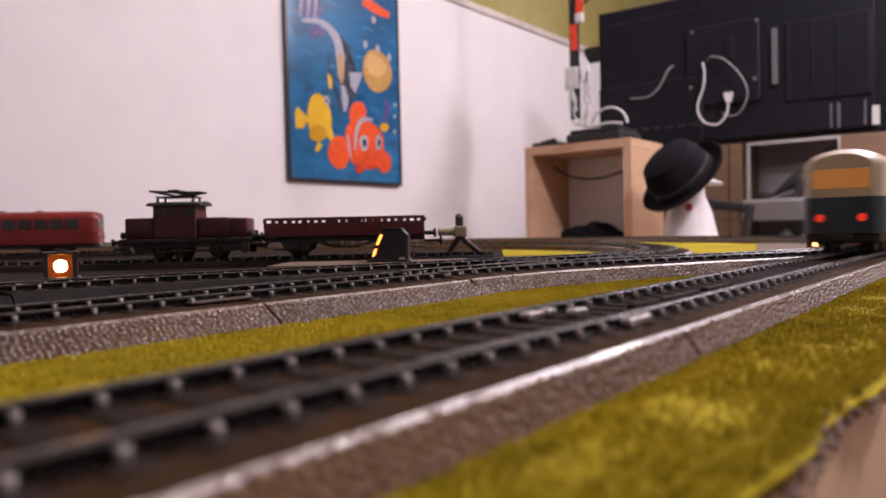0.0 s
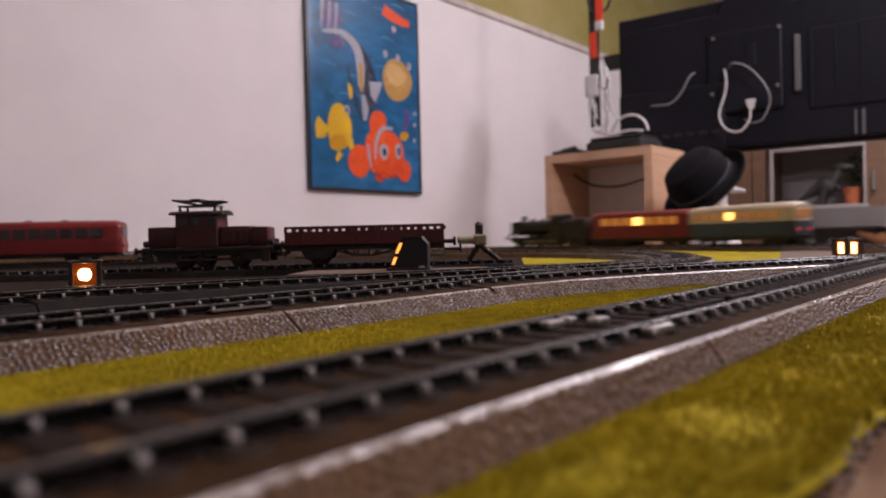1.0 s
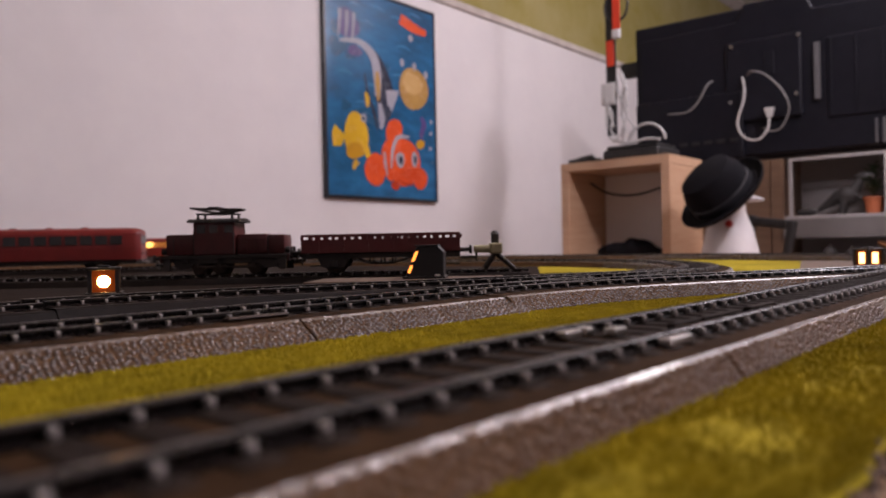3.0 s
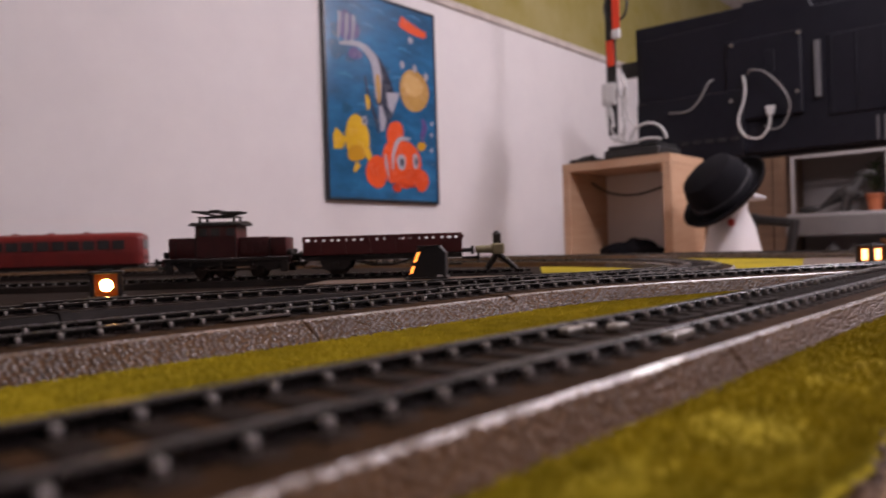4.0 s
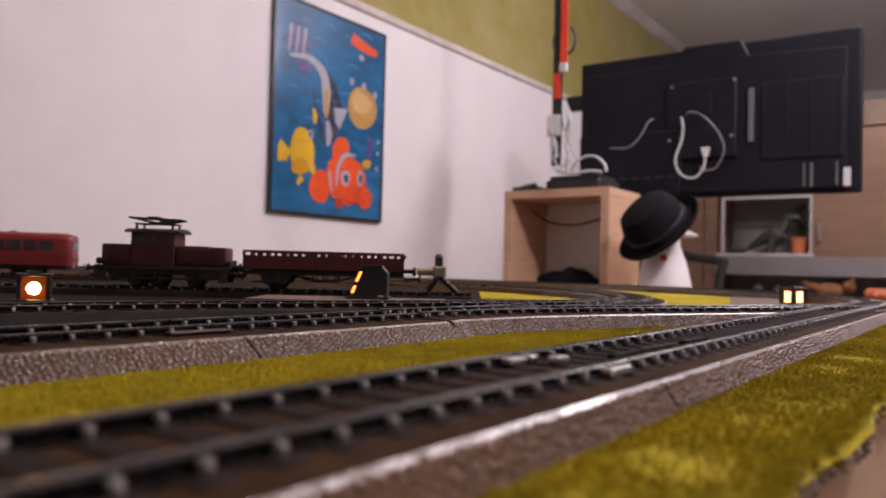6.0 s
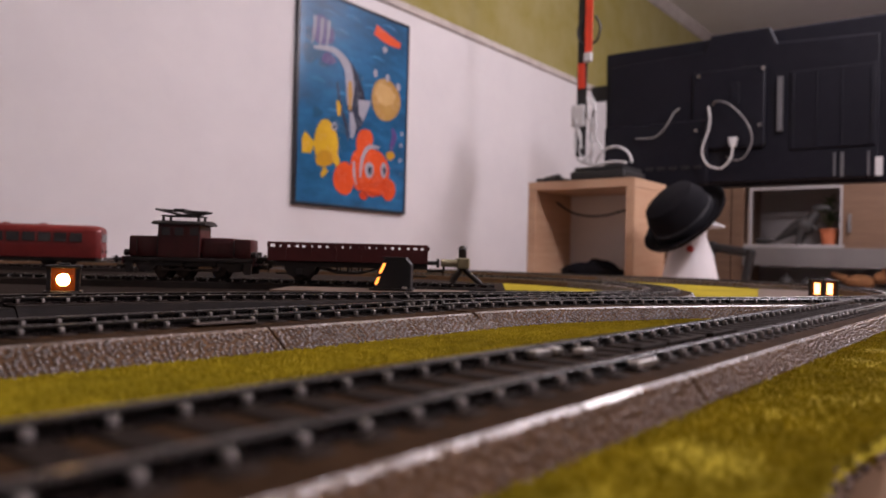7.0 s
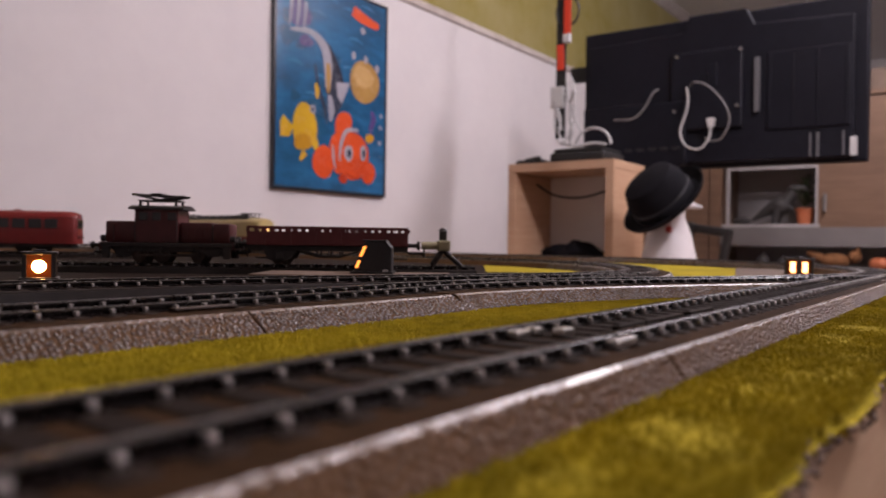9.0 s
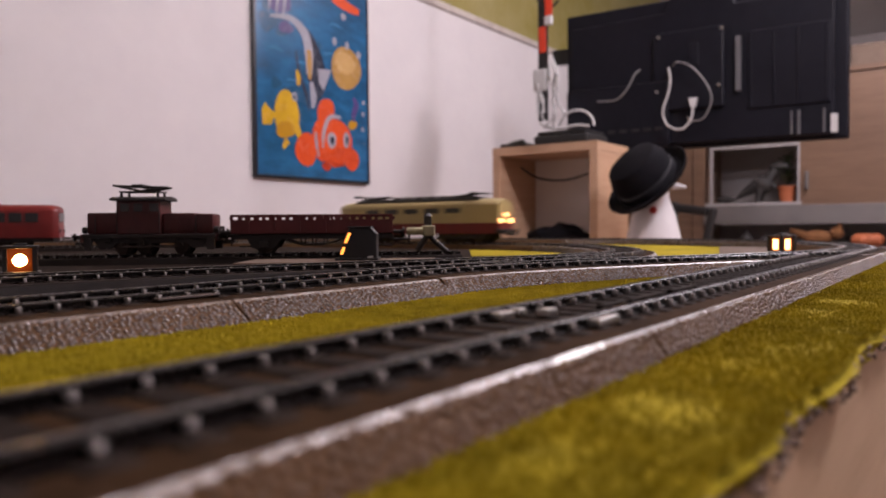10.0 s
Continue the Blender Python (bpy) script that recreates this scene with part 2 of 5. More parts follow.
def prism(outline, y0, y1, bm=None, axis="y", bevel=0.0):
    """An outline of (a, b) pairs drawn out along an axis: y takes (x, z), x takes (y, z), z takes (x, y)."""
    bm = bm or bmesh.new()
    one = bmesh.new()
    put = {"y": lambda a, b, h: (a, h, b), "x": lambda a, b, h: (h, a, b), "z": lambda a, b, h: (a, b, h)}[axis]
    lo = [one.verts.new(put(a, b, y0)) for a, b in outline]
    hi = [one.verts.new(put(a, b, y1)) for a, b in outline]
    one.faces.new(lo)
    one.faces.new(hi[::-1])
    for i in range(len(lo)):
        j = (i + 1) % len(lo)
        one.faces.new((lo[i], hi[i], hi[j], lo[j]))
    bmesh.ops.recalc_face_normals(one, faces=one.faces[:])
    if bevel:
        bmesh.ops.bevel(one, geom=one.edges[:], offset=bevel, segments=2, profile=0.5, affect="EDGES", clamp_overlap=True)
    return join(bm, one)


def lathe(profile, bm=None, n=32, m=None):
    """A profile of (radius, height) turned about z."""
    bm = bm or bmesh.new()
    one = bmesh.new()
    rings = []
    for r, z in profile:
        rings.append([one.verts.new((r * math.cos(2 * math.pi * k / n), r * math.sin(2 * math.pi * k / n), z)) for k in range(n)] if r > 1e-6 else [one.verts.new((0, 0, z))])
    for a, b in zip(rings, rings[1:]):
        for k in range(n):
            k2 = (k + 1) % n
            q = [a[k % len(a)], a[k2 % len(a)], b[k2 % len(b)], b[k % len(b)]]
            q = list(dict.fromkeys(q))
            if len(q) > 2:
                one.faces.new(q)
    bmesh.ops.recalc_face_normals(one, faces=one.faces[:])
    if m is not None:
        bmesh.ops.transform(one, matrix=m, verts=one.verts[:])
    return join(bm, one)


def cable(points, r, mat, name="cable", parent=None, label="", n=8):
    """A round cable through points, as one mesh."""
    pts = [Vector(p) for p in points]
    fine = []
    for i in range(len(pts) - 1):
        p0, p1, p2, p3 = pts[max(i - 1, 0)], pts[i], pts[i + 1], pts[min(i + 2, len(pts) - 1)]
        for k in range(6):
            t = k / 6
            fine.append(0.5 * ((2 * p1) + (p2 - p0) * t + (2 * p0 - 5 * p1 + 4 * p2 - p3) * t * t + (3 * p1 - p0 - 3 * p2 + p3) * t ** 3))
    fine.append(pts[-1])
    bm = bmesh.new()
    rings = []
    for i, p in enumerate(fine):
        d = (fine[min(i + 1, len(fine) - 1)] - fine[max(i - 1, 0)]).normalized()
        side = d.cross(Vector((0.3, 0.2, 1))).normalized()
        up = side.cross(d)
        rings.append([bm.verts.new(p + r * (math.cos(2 * math.pi * k / n) * side + math.sin(2 * math.pi * k / n) * up)) for k in range(n)])
    for a, b in zip(rings, rings[1:]):
        for k in range(n):
            bm.faces.new((a[k], a[(k + 1) % n], b[(k + 1) % n], b[k]))
    bm.faces.new(rings[0][::-1])
    bm.faces.new(rings[-1])
    return part(name, bm, mat, parent, label, smooth=True)


# ---- the room ----
def slab(name, lo, hi, mat):
    return tagged(part(name, box(lo, hi), mat), kind="structure")


BORDER_Z = 0.965
slab("floor", (LEFT_X - 0.1, NEAR_Y - 0.1, FLOOR - 0.1), (BACK_X + 0.1, WALL_Y + 0.1, FLOOR), FLOORING)
slab("ceiling", (LEFT_X - 0.1, NEAR_Y - 0.1, CEIL), (BACK_X + 0.1, WALL_Y + 0.1, CEIL + 0.1), CEILING)
slab("wall_north", (LEFT_X - 0.1, WALL_Y, FLOOR), (BACK_X + 0.1, WALL_Y + 0.1, BORDER_Z), WALL)
slab("wall_north_upper", (LEFT_X - 0.1, WALL_Y, BORDER_Z), (BACK_X + 0.1, WALL_Y + 0.1, CEIL), YELLOW_WALL)
slab("wall_south", (LEFT_X - 0.1, NEAR_Y - 0.1, FLOOR), (BACK_X + 0.1, NEAR_Y, CEIL), WALL)
slab("wall_west", (LEFT_X - 0.1, NEAR_Y, FLOOR), (LEFT_X, WALL_Y, CEIL), WALL)
slab("wall_east", (BACK_X, NEAR_Y, FLOOR), (BACK_X + 0.1, WALL_Y, CEIL), WALL)
bm = prism([(WALL_Y, BORDER_Z - 0.012), (WALL_Y - 0.012, BORDER_Z - 0.006), (WALL_Y - 0.012, BORDER_Z + 0.004), (WALL_Y - 0.005, BORDER_Z + 0.008), (WALL_Y - 0.005, BORDER_Z + 0.022), (WALL_Y, BORDER_Z + 0.026)], LEFT_X, BACK_X, axis="x")
tagged(part("wall_border_trim", bm, BORDER), "narrow profiled border strip between the white and yellow paint", kind="structure")
bm = prism([(WALL_Y, CEIL - 0.055), (WALL_Y - 0.012, CEIL - 0.05), (WALL_Y - 0.045, CEIL - 0.012), (WALL_Y - 0.05, CEIL), (WALL_Y, CEIL)], LEFT_X, BACK_X, axis="x")
tagged(part("ceiling_trim", bm, BORDER), "pale cove moulding under the ceiling", kind="structure")

# ---- layout board ----
EDGE_Y, END_X, FAR_Y, WEST_X = 0.0160, 0.905, 1.40, -0.75


def edge(x):
    """The near edge of the board runs slightly askew to the tracks."""
    return EDGE_Y - 0.0190 * x


def ragged(x, k=0.0):
    return edge(x) + 0.0030 * noise.noise(Vector((x * 38, k, 0.3))) + 0.0010 * noise.noise(Vector((x * 190, 4 + k, 0)))


layout = thing("layout_table", "model railway table with plywood fascia and yellow-green flock mat", "table")
CUT_X, CUT_Y = 0.700, 0.220


def board_outline(inset):
    k = inset * 0.42
    return [(WEST_X, edge(WEST_X) + inset), (CUT_X - k, edge(CUT_X) + inset), (END_X - inset, CUT_Y + k), (END_X - inset, FAR_Y), (WEST_X, FAR_Y)]


part("board", prism(board_outline(0.0130), -0.016, -0.0034, axis="z"), PLY, layout)
ASKEW = pose(0, EDGE_Y, 0, 0, 0, math.degrees(math.atan(-0.0190)))
part("fascia", box((WEST_X, 0.0016, -0.30), (CUT_X - 0.0305, 0.0115, -0.0036), 0.0008, turn=ASKEW), PLY, layout, "pale plywood fascia board under the torn mat edge")
cut = math.degrees(math.atan2(CUT_Y - EDGE_Y, END_X - CUT_X))
part("fascia", box((0.001, 0.006, -0.30), (math.hypot(CUT_Y - EDGE_Y, END_X - CUT_X) - 0.012, 0.017, -0.0165), 0.0008, turn=pose(CUT_X - 0.006, edge(CUT_X), 0, 0, 0, cut)), PLY, layout)
part("fascia", box((END_X - 0.017, CUT_Y, -0.30), (END_X - 0.006, FAR_Y, -0.0165), 0.0008), PLY, layout)
part("corner_post", box((CUT_X - 0.030, edge(CUT_X) + 0.0005, -0.42), (CUT_X - 0.012, edge(CUT_X) + 0.0045, -0.0036), 0.0006), PLY, layout)
bm = prism([(0.305, -0.0440), (0.620, -0.0630), (0.636, -0.0640), (0.640, -0.0980), (0.630, -0.1050), (0.590, -0.1010)], 0.0004, 0.0015, bevel=0.0004)
bmesh.ops.transform(bm, matrix=ASKEW, verts=bm.verts[:])
BRACKET = part("bracket", bm, ZINC, layout, "bright triangular steel bracket with a bolt hole")
part("bolt_hole", rod(ASKEW @ Vector((0.430, 0.0001, -0.0640)), ASKEW @ Vector((0.430, 0.0012, -0.0640)), 0.0050, n=16), BLACK, BRACKET)
for lx, ly in ((WEST_X + 0.05, EDGE_Y + 0.05), (WEST_X + 0.05, FAR_Y - 0.06), (CUT_X - 0.06, EDGE_Y + 0.05), (END_X - 0.06, FAR_Y - 0.06)):
    part("leg", box((lx - 0.022, ly - 0.022, FLOOR), (lx + 0.022, ly + 0.022, -0.0165), 0.002), PLY, layout)

# the flock mat: a thin sheet with a torn edge
xs = [WEST_X + 0.004 * i for i in range(int((CUT_X - WEST_X) / 0.004) + 1)]
ys = [0, 0.0015, 0.004, 0.008, 0.014, 0.021, 0.026, 0.04, 0.07, 0.10, 0.13, 0.16, 0.30, 0.6, 1.0, FAR_Y - EDGE_Y]
bm = bmesh.new()
grid = []
for x in xs:
    row = []
    for j, y in enumerate(ys):
        yy = ragged(x) if j == 0 else EDGE_Y + y
        zz = 0.0005 * noise.noise(Vector((x * 60, yy * 90, 0))) + (-0.0010 if j == 0 else 0.0006 if y < 0.02 else 0)
        row.append(bm.verts.new((x, yy, zz)))
    grid.append(row)
under = [bm.verts.new((x, ragged(x, 3.0) + 0.0012, -0.0033)) for x in xs]
for i in range(len(xs) - 1):
    for j in range(len(ys) - 1):
        bm.faces.new((grid[i][j], grid[i + 1][j], grid[i + 1][j + 1], grid[i][j + 1]))
    bm.faces.new((under[i], under[i + 1], grid[i + 1][0], grid[i][0]))
rim = [bm.verts.new((END_X, CUT_Y, 0)), bm.verts.new((END_X, FAR_Y, 0))]
low = [bm.verts.new((END_X, CUT_Y, -0.0033)), bm.verts.new((END_X, FAR_Y, -0.0033))]
bm.faces.new([grid[-1][j] for j in range(len(ys))][::-1] + [rim[0], rim[1]])
bm.faces.new((grid[-1][0], under[-1], low[0], rim[0]))
bm.faces.new((rim[0], low[0], low[1], rim[1]))
bmesh.ops.recalc_face_normals(bm, faces=bm.faces[:])
MAT = part("grass_mat", bm, GRASS, layout, "yellow-green flocked grass mat with a torn edge", smooth=True)
# crumbling edge under the mat
rnd = random.Random(3)
bm = bmesh.new()
for k in range(900):
    x = rnd.uniform(0.02, CUT_X)
    ball((x, ragged(x) + rnd.uniform(-0.0005, 0.0010), rnd.uniform(-0.0034, -0.0009)), rnd.uniform(0.0003, 0.0007), bm, 6, 4, (2.2, 0.7, 0.8))
tagged(part("torn_edge", bm, CRUMBLE, layout, smooth=True), kind="stuff")
# brown painted ground inside the loops
GROUND_PATCH = prism([(WEST_X + 0.01, 0.168), (0.20, 0.168), (0.33, 0.168), (0.40, 0.182), (0.45, 0.203), (0.462, 0.235), (0.418, 0.274), (0.55, 0.363), (0.56, 0.50), (0.56, 1.2), (WEST_X + 0.01, 1.2)], -0.001, 0.0012, axis="z")
part("painted_ground", prism([(0.452, 0.121), (0.50, 0.088), (0.60, 0.104), (0.72, 0.150), (0.725, 0.193)], -0.001, 0.0011, axis="z"), PLATE, layout, "grey-tan ground beside the turnout lantern")
part("painted_ground", GROUND_PATCH, DARK_GROUND, layout, "dark brown painted ground inside the loops")


# ---- track ----
def line_path(pts, step=0.0035):
    """Points and headings along a polyline, evenly spaced."""
    out = []
    for (x0, y0), (x1, y1) in zip(pts, pts[1:]):
        n = max(1, round(math.hypot(x1 - x0, y1 - y0) / step))
        for k in range(n):
            out.append((x0 + (x1 - x0) * k / n, y0 + (y1 - y0) * k / n))
    out.append(pts[-1])
    return out


def headings(path):
    res = []
    for i, (x, y) in enumerate(path):
        a, b = path[max(i - 1, 0)], path[min(i + 1, len(path) - 1)]
        res.append(math.atan2(b[1] - a[1], b[0] - a[0]))
    return res


def sweep(path, profile, closed=True, bm=None, grow=1.0):
    """A profile of (offset to the left, height) swept along a path."""
    bm = bm or bmesh.new()
    rings = []
    for i, ((x, y), h) in enumerate(zip(path, headings(path))):
        g = 1 + (grow - 1) * i / (len(path) - 1)
        c, s = math.cos(h) * g, math.sin(h) * g
        rings.append([bm.verts.new((x - s * o, y + c * o, z)) for o, z in profile])
    n = len(profile)
    faces = []
    for a, b in zip(rings, rings[1:]):
        for k in range(n if closed else n - 1):
            faces.append(bm.faces.new((a[k], b[k], b[(k + 1) % n], a[(k + 1) % n])))
    if closed:
        faces.append(bm.faces.new(rings[0]))
        faces.append(bm.faces.new(rings[-1][::-1]))
    bmesh.ops.recalc_face_normals(bm, faces=faces)
    return bm


GAUGE, RAIL_TOP, BED, HALF_TOP, HALF_FOOT = 0.0165, 0.0067, 0.0048, 0.0170, 0.0206


def rail_profile(o):
    return [(o - 0.0015, BED), (o - 0.0015, BED + 0.0003), (o - 0.0006, BED + 0.0006), (o - 0.0006, RAIL_TOP - 0.0009), (o - 0.0010, RAIL_TOP - 0.0006), (o - 0.0010, RAIL_TOP - 0.0002), (o - 0.0007, RAIL_TOP),
            (o + 0.0007, RAIL_TOP), (o + 0.0010, RAIL_TOP - 0.0002), (o + 0.0010, RAIL_TOP - 0.0006), (o + 0.0006, RAIL_TOP - 0.0009), (o + 0.0006, BED + 0.0006), (o + 0.0015, BED + 0.0003), (o + 0.0015, BED)]


def shared_piece(bm, mat, name):
    me = bpy.data.meshes.new(name)
    bm.to_mesh(me)
    bm.free()
    me.materials.append(mat)
    me.shade_smooth()
    me.set_sharp_from_angle(angle=radians(40))
    return me


TIE_MESH = shared_piece(box((-0.0021, -0.0122, BED - 0.0004), (0.0021, 0.0122, BED + 0.00030), 0.0003, segments=1), SLEEPER, "sleeper")
clip_bm = box((-0.00045, -0.00065, -0.0004), (0.00045, 0.00065, 0.0011), 0.00025, segments=2)
CLIP_MESH = shared_piece(clip_bm, CLIP, "rail_clip")
STUD_MESH = shared_piece(ball((0, 0, BED), 0.0007, u=8, v=5, squash=(1, 1, 0.6)), SLEEPER, "contact_stud")
PITCH = 0.0070


def pebbles(path, side, rows=4, seed=1, half=(HALF_TOP, HALF_FOOT), grow=1.0, coat=None):
    """Small rounded stones stamped into one slope of the bed."""
    rnd = random.Random(seed)
    verts, faces = [], []
    heads = headings(path)
    step = 0.0012
    total = [0.0]
    for a, b in zip(path, path[1:]):
        total.append(total[-1] + math.hypot(b[0] - a[0], b[1] - a[1]))
    n = int(total[-1] / step)
    i = 0
    slope = math.atan2(BED, half[1] - half[0])
    rows = max(4, round(math.hypot(BED, half[1] - half[0]) / 0.00135))
    for k in range(n):
        d = (k + 0.5) * step
        while i < len(path) - 2 and total[i + 1] < d:
            i += 1
        f = (d - total[i]) / max(total[i + 1] - total[i], 1e-9)
        x, y, h = path[i][0] + f * (path[i + 1][0] - path[i][0]), path[i][1] + f * (path[i + 1][1] - path[i][1]), heads[i]
        c, s = math.cos(h), math.sin(h)
        for j in range(rows):
            u = (j + 0.5 + (0.25 if k % 2 else -0.25) + rnd.uniform(-0.2, 0.2)) / rows
            o = side * (half[0] + 0.0004 + (half[1] - half[0] - 0.0004) * u) * (1 + (grow - 1) * i / (len(path) - 1))
            z = min((BED - 0.0005) * (1 - u), BED - 0.0003)
            al = rnd.uniform(-0.3, 0.3) * step
            r = rnd.uniform(0.00056, 0.00070)
            nx, nz = side * math.sin(slope), math.cos(slope)
            base, twist = len(verts), rnd.uniform(0, 1.05)
            ring = []
            for q in range(6):
                ca, sa = math.cos(q * math.pi / 3 + twist), math.sin(q * math.pi / 3 + twist)
                for hgt, rr in ((-0.00008, 1.0), (0.00024, 0.62)):
                    lo, la = o + rr * r * sa * nz + nx * hgt, al + rr * r * ca
                    ring.append((x + c * la - s * lo, y + s * la + c * lo, z - rr * r * sa * nx + nz * hgt))
            verts += ring
            lo, la = o + nx * 0.00036, al
            verts.append((x + c * la - s * lo, y + s * la + c * lo, z + nz * 0.00036))
            for q in range(6):
                a, b = base + 2 * q, base + 2 * ((q + 1) % 6)
                faces.append((a, b, b + 1, a + 1))
                faces.append((a + 1, b + 1, base + 12))
    me = bpy.data.meshes.new("ballast_grit")
    me.from_pydata(verts, [], faces)
    me.update()
    me.materials.append(coat or STONE)
    me.shade_smooth()
    return me


def track_section(pts, label, close=False, stones=(), lift=0.0, group="track sections", half=None, shaded=False, grow=1.0, coat=None):
    """One length of tinplate track: bed, two rails, sleepers, clips and studs."""
    path = pts
    th = thing("track_section", label, "model track", pose(0, 0, lift), group)
    half = half or (HALF_TOP, HALF_FOOT)
    t, f = half
    bed = part("ballast_bed", sweep(path, [(-f, 0.0), (-t - 0.0004, BED - 0.0005), (-t + 0.0004, BED), (t - 0.0004, BED), (t + 0.0004, BED - 0.0005), (f, 0.0)], grow=grow), [SHADED_BALLAST if shaded else SLOPE, SHADED_BALLAST if shaded else BED_TOP, SHADED_BALLAST if shaded else BALLAST], th)
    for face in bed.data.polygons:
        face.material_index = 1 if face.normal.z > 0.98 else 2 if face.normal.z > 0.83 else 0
    for o in (GAUGE / 2, -GAUGE / 2):
        part("rail", sweep(path, rail_profile(o)), RAIL, th, smooth=True)
    for k, side in enumerate(stones):
        ob = new("ballast_grit", pebbles(path, side, seed=k + 5, half=half, grow=grow, coat=coat))
        ob.parent = th
        tagged(ob, kind="stuff")
    total = [0.0]
    for a, b in zip(path, path[1:]):
        total.append(total[-1] + math.hypot(b[0] - a[0], b[1] - a[1]))
    heads = headings(path)
    n = max(1, round(total[-1] / PITCH))
    i = 0
    far = None if close else bmesh.new()
    for k in range(n):
        d = (k + 0.5) * total[-1] / n
        while i < len(path) - 2 and total[i + 1] < d:
            i += 1
        f = (d - total[i]) / max(total[i + 1] - total[i], 1e-9)
        m = pose(path[i][0] + f * (path[i + 1][0] - path[i][0]), path[i][1] + f * (path[i + 1][1] - path[i][1]), 0, 0, 0, math.degrees(heads[i]))
        tie = new("sleeper", TIE_MESH)
        tie.matrix_basis, tie.parent = m, th
        for o in (-1, 1):
            for q in (-1, 1):
                cm = m @ pose(0, o * GAUGE / 2 + q * 0.0016, BED + 0.0004)
                if close:
                    c = new("rail_clip", CLIP_MESH)
                    c.matrix_basis, c.parent = cm, th
                else:
                    one = bmesh.new()
                    one.from_mesh(CLIP_MESH)
                    bmesh.ops.transform(one, matrix=cm, verts=one.verts[:])
                    join(far, one)
        if k % 2 == 0:
            s = new("contact_stud", STUD_MESH)
            s.matrix_basis, s.parent = m, th
    if far is not None:
        tagged(part("clip_run", far, CLIP, th, smooth=True), kind="stuff")
    return th


def arc(cx, cy, r, a0, a1, step=0.005):
    n = max(2, round(abs(radians(a1 - a0)) * r / step))
    return [(cx + r * math.cos(radians(a0 + (a1 - a0) * k / n)), cy + r * math.sin(radians(a0 + (a1 - a0) * k / n))) for k in range(n + 1)]


X_S, R_OUT, Y_OUT, TOP_Y = 0.50, 0.36, 0.0556, 1.0
CY = Y_OUT + R_OUT
X_I, R_IN, Y_IN = 0.325, 0.286, 0.150
STRAIGHT = "straight tinplate track, dark rails on stamped brown ballast"
CURVED = "curved tinplate track, dark rails on stamped brown ballast"
JOINTS_OUT = [-0.436, -0.256, -0.0762, 0.1066, 0.2866, 0.50]
for a, b in zip(JOINTS_OUT, JOINTS_OUT[1:]):
    near = b > -0.07
    track_section(line_path([(a + 0.0003, Y_OUT), (b - 0.0003, Y_OUT)]), STRAIGHT, near, (-1,) if near else (), coat=DULL_STONE)
for a in (-90, -60, -30):
    track_section(arc(X_S, CY, R_OUT, a + 0.05, a + 29.95), CURVED, False, (1,) if a > -90 else ())
half = (CY + TOP_Y) / 2
for a, b in ((CY, half), (half, TOP_Y)):
    track_section(line_path([(X_S + R_OUT, a + 0.0003), (X_S + R_OUT, b - 0.0003)]), STRAIGHT)
for a in (0, 30, 60):
    track_section(arc(X_S, TOP_Y, R_OUT, a + 0.05, a + 29.95), CURVED)
for k in range(3):
    track_section(line_path([(X_S - 0.36 * k - 0.0003, TOP_Y + R_OUT), (X_S - 0.36 * (k + 1) + 0.0003, TOP_Y + R_OUT)]), STRAIGHT)
# inner loop
JOINTS_IN = [-0.435, -0.255, -0.075, 0.1035, 0.185, 0.325]
for a, b in zip(JOINTS_IN, JOINTS_IN[1:]):
    near = b > -0.05
    track_section(line_path([(a + 0.0003, Y_IN), (b - 0.0003, Y_IN)]), STRAIGHT, near, (-1,) if near and b < 0.3 else (), half=(0.0205, 0.0268) if b < 0.3 else None)
for a in (-90, -60, -30):
    track_section(arc(X_I, Y_IN + R_IN, R_IN, a + 0.05, a + 29.95), CURVED, False, (1, -1) if a < -30 else ())
TOP_IN = 0.88
track_section(line_path([(X_I + R_IN, Y_IN + R_IN + 0.0004), (X_I + R_IN, TOP_IN - 0.0004)]), STRAIGHT)
for a in (0, 30, 60):
    track_section(arc(X_I, TOP_IN, R_IN, a + 0.05, a + 29.95), CURVED)
for k in range(3):
    track_section(line_path([(X_I - 0.34 * k - 0.0003, TOP_IN + R_IN), (X_I - 0.34 * (k + 1) + 0.0003, TOP_IN + R_IN)]), STRAIGHT)


def ease(u):
    u = min(max(u, 0), 1)
    return u * u * (3 - 2 * u)


def swerve(x0, y0, x1, y1, n=80):
    return [(x0 + (x1 - x0) * k / n, y0 + (y1 - y0) * ease(k / n)) for k in range(n + 1)]


# turnouts: outer to inner loop, inner loop to the third track
track_section(swerve(0.47, Y_OUT, 0.18, Y_IN), "turnout track joining the two loops, dark rails", True, (1,), 0.0003, grow=1.25)
# third track and sidings take the ballast with shade in its colour
track_section(swerve(0.36, Y_IN + 0.001, 0.085, 0.2285), "turnout track leading to the third track", False, (), 0.0005, shaded=True)
track_section(line_path([(-0.40, 0.2285), (0.0845, 0.2285)]), STRAIGHT, shaded=True)
# sidings
SIDE_HEAD, RAILCAR_HEAD = 130.0, 140.0


def along(x, y, d, off=0.0, head=SIDE_HEAD):
    c, s = math.cos(radians(head)), math.sin(radians(head))
    return (x + c * d - s * off, y + s * d + c * off)


WAGON_AT, LOCO_AT, RAILCAR_AT = (0.3095, 0.3128), (0.2510, 0.3826), (0.2853, 0.7790)
track_section(line_path([along(*WAGON_AT, -0.085), along(*WAGON_AT, 0.40)]), "straight siding track with a buffer stop", shaded=True)
track_section(line_path([along(*RAILCAR_AT, -0.16, 0, RAILCAR_HEAD), along(*RAILCAR_AT, 0.22, 0, RAILCAR_HEAD)]), "straight siding track under a red railcar", shaded=True)


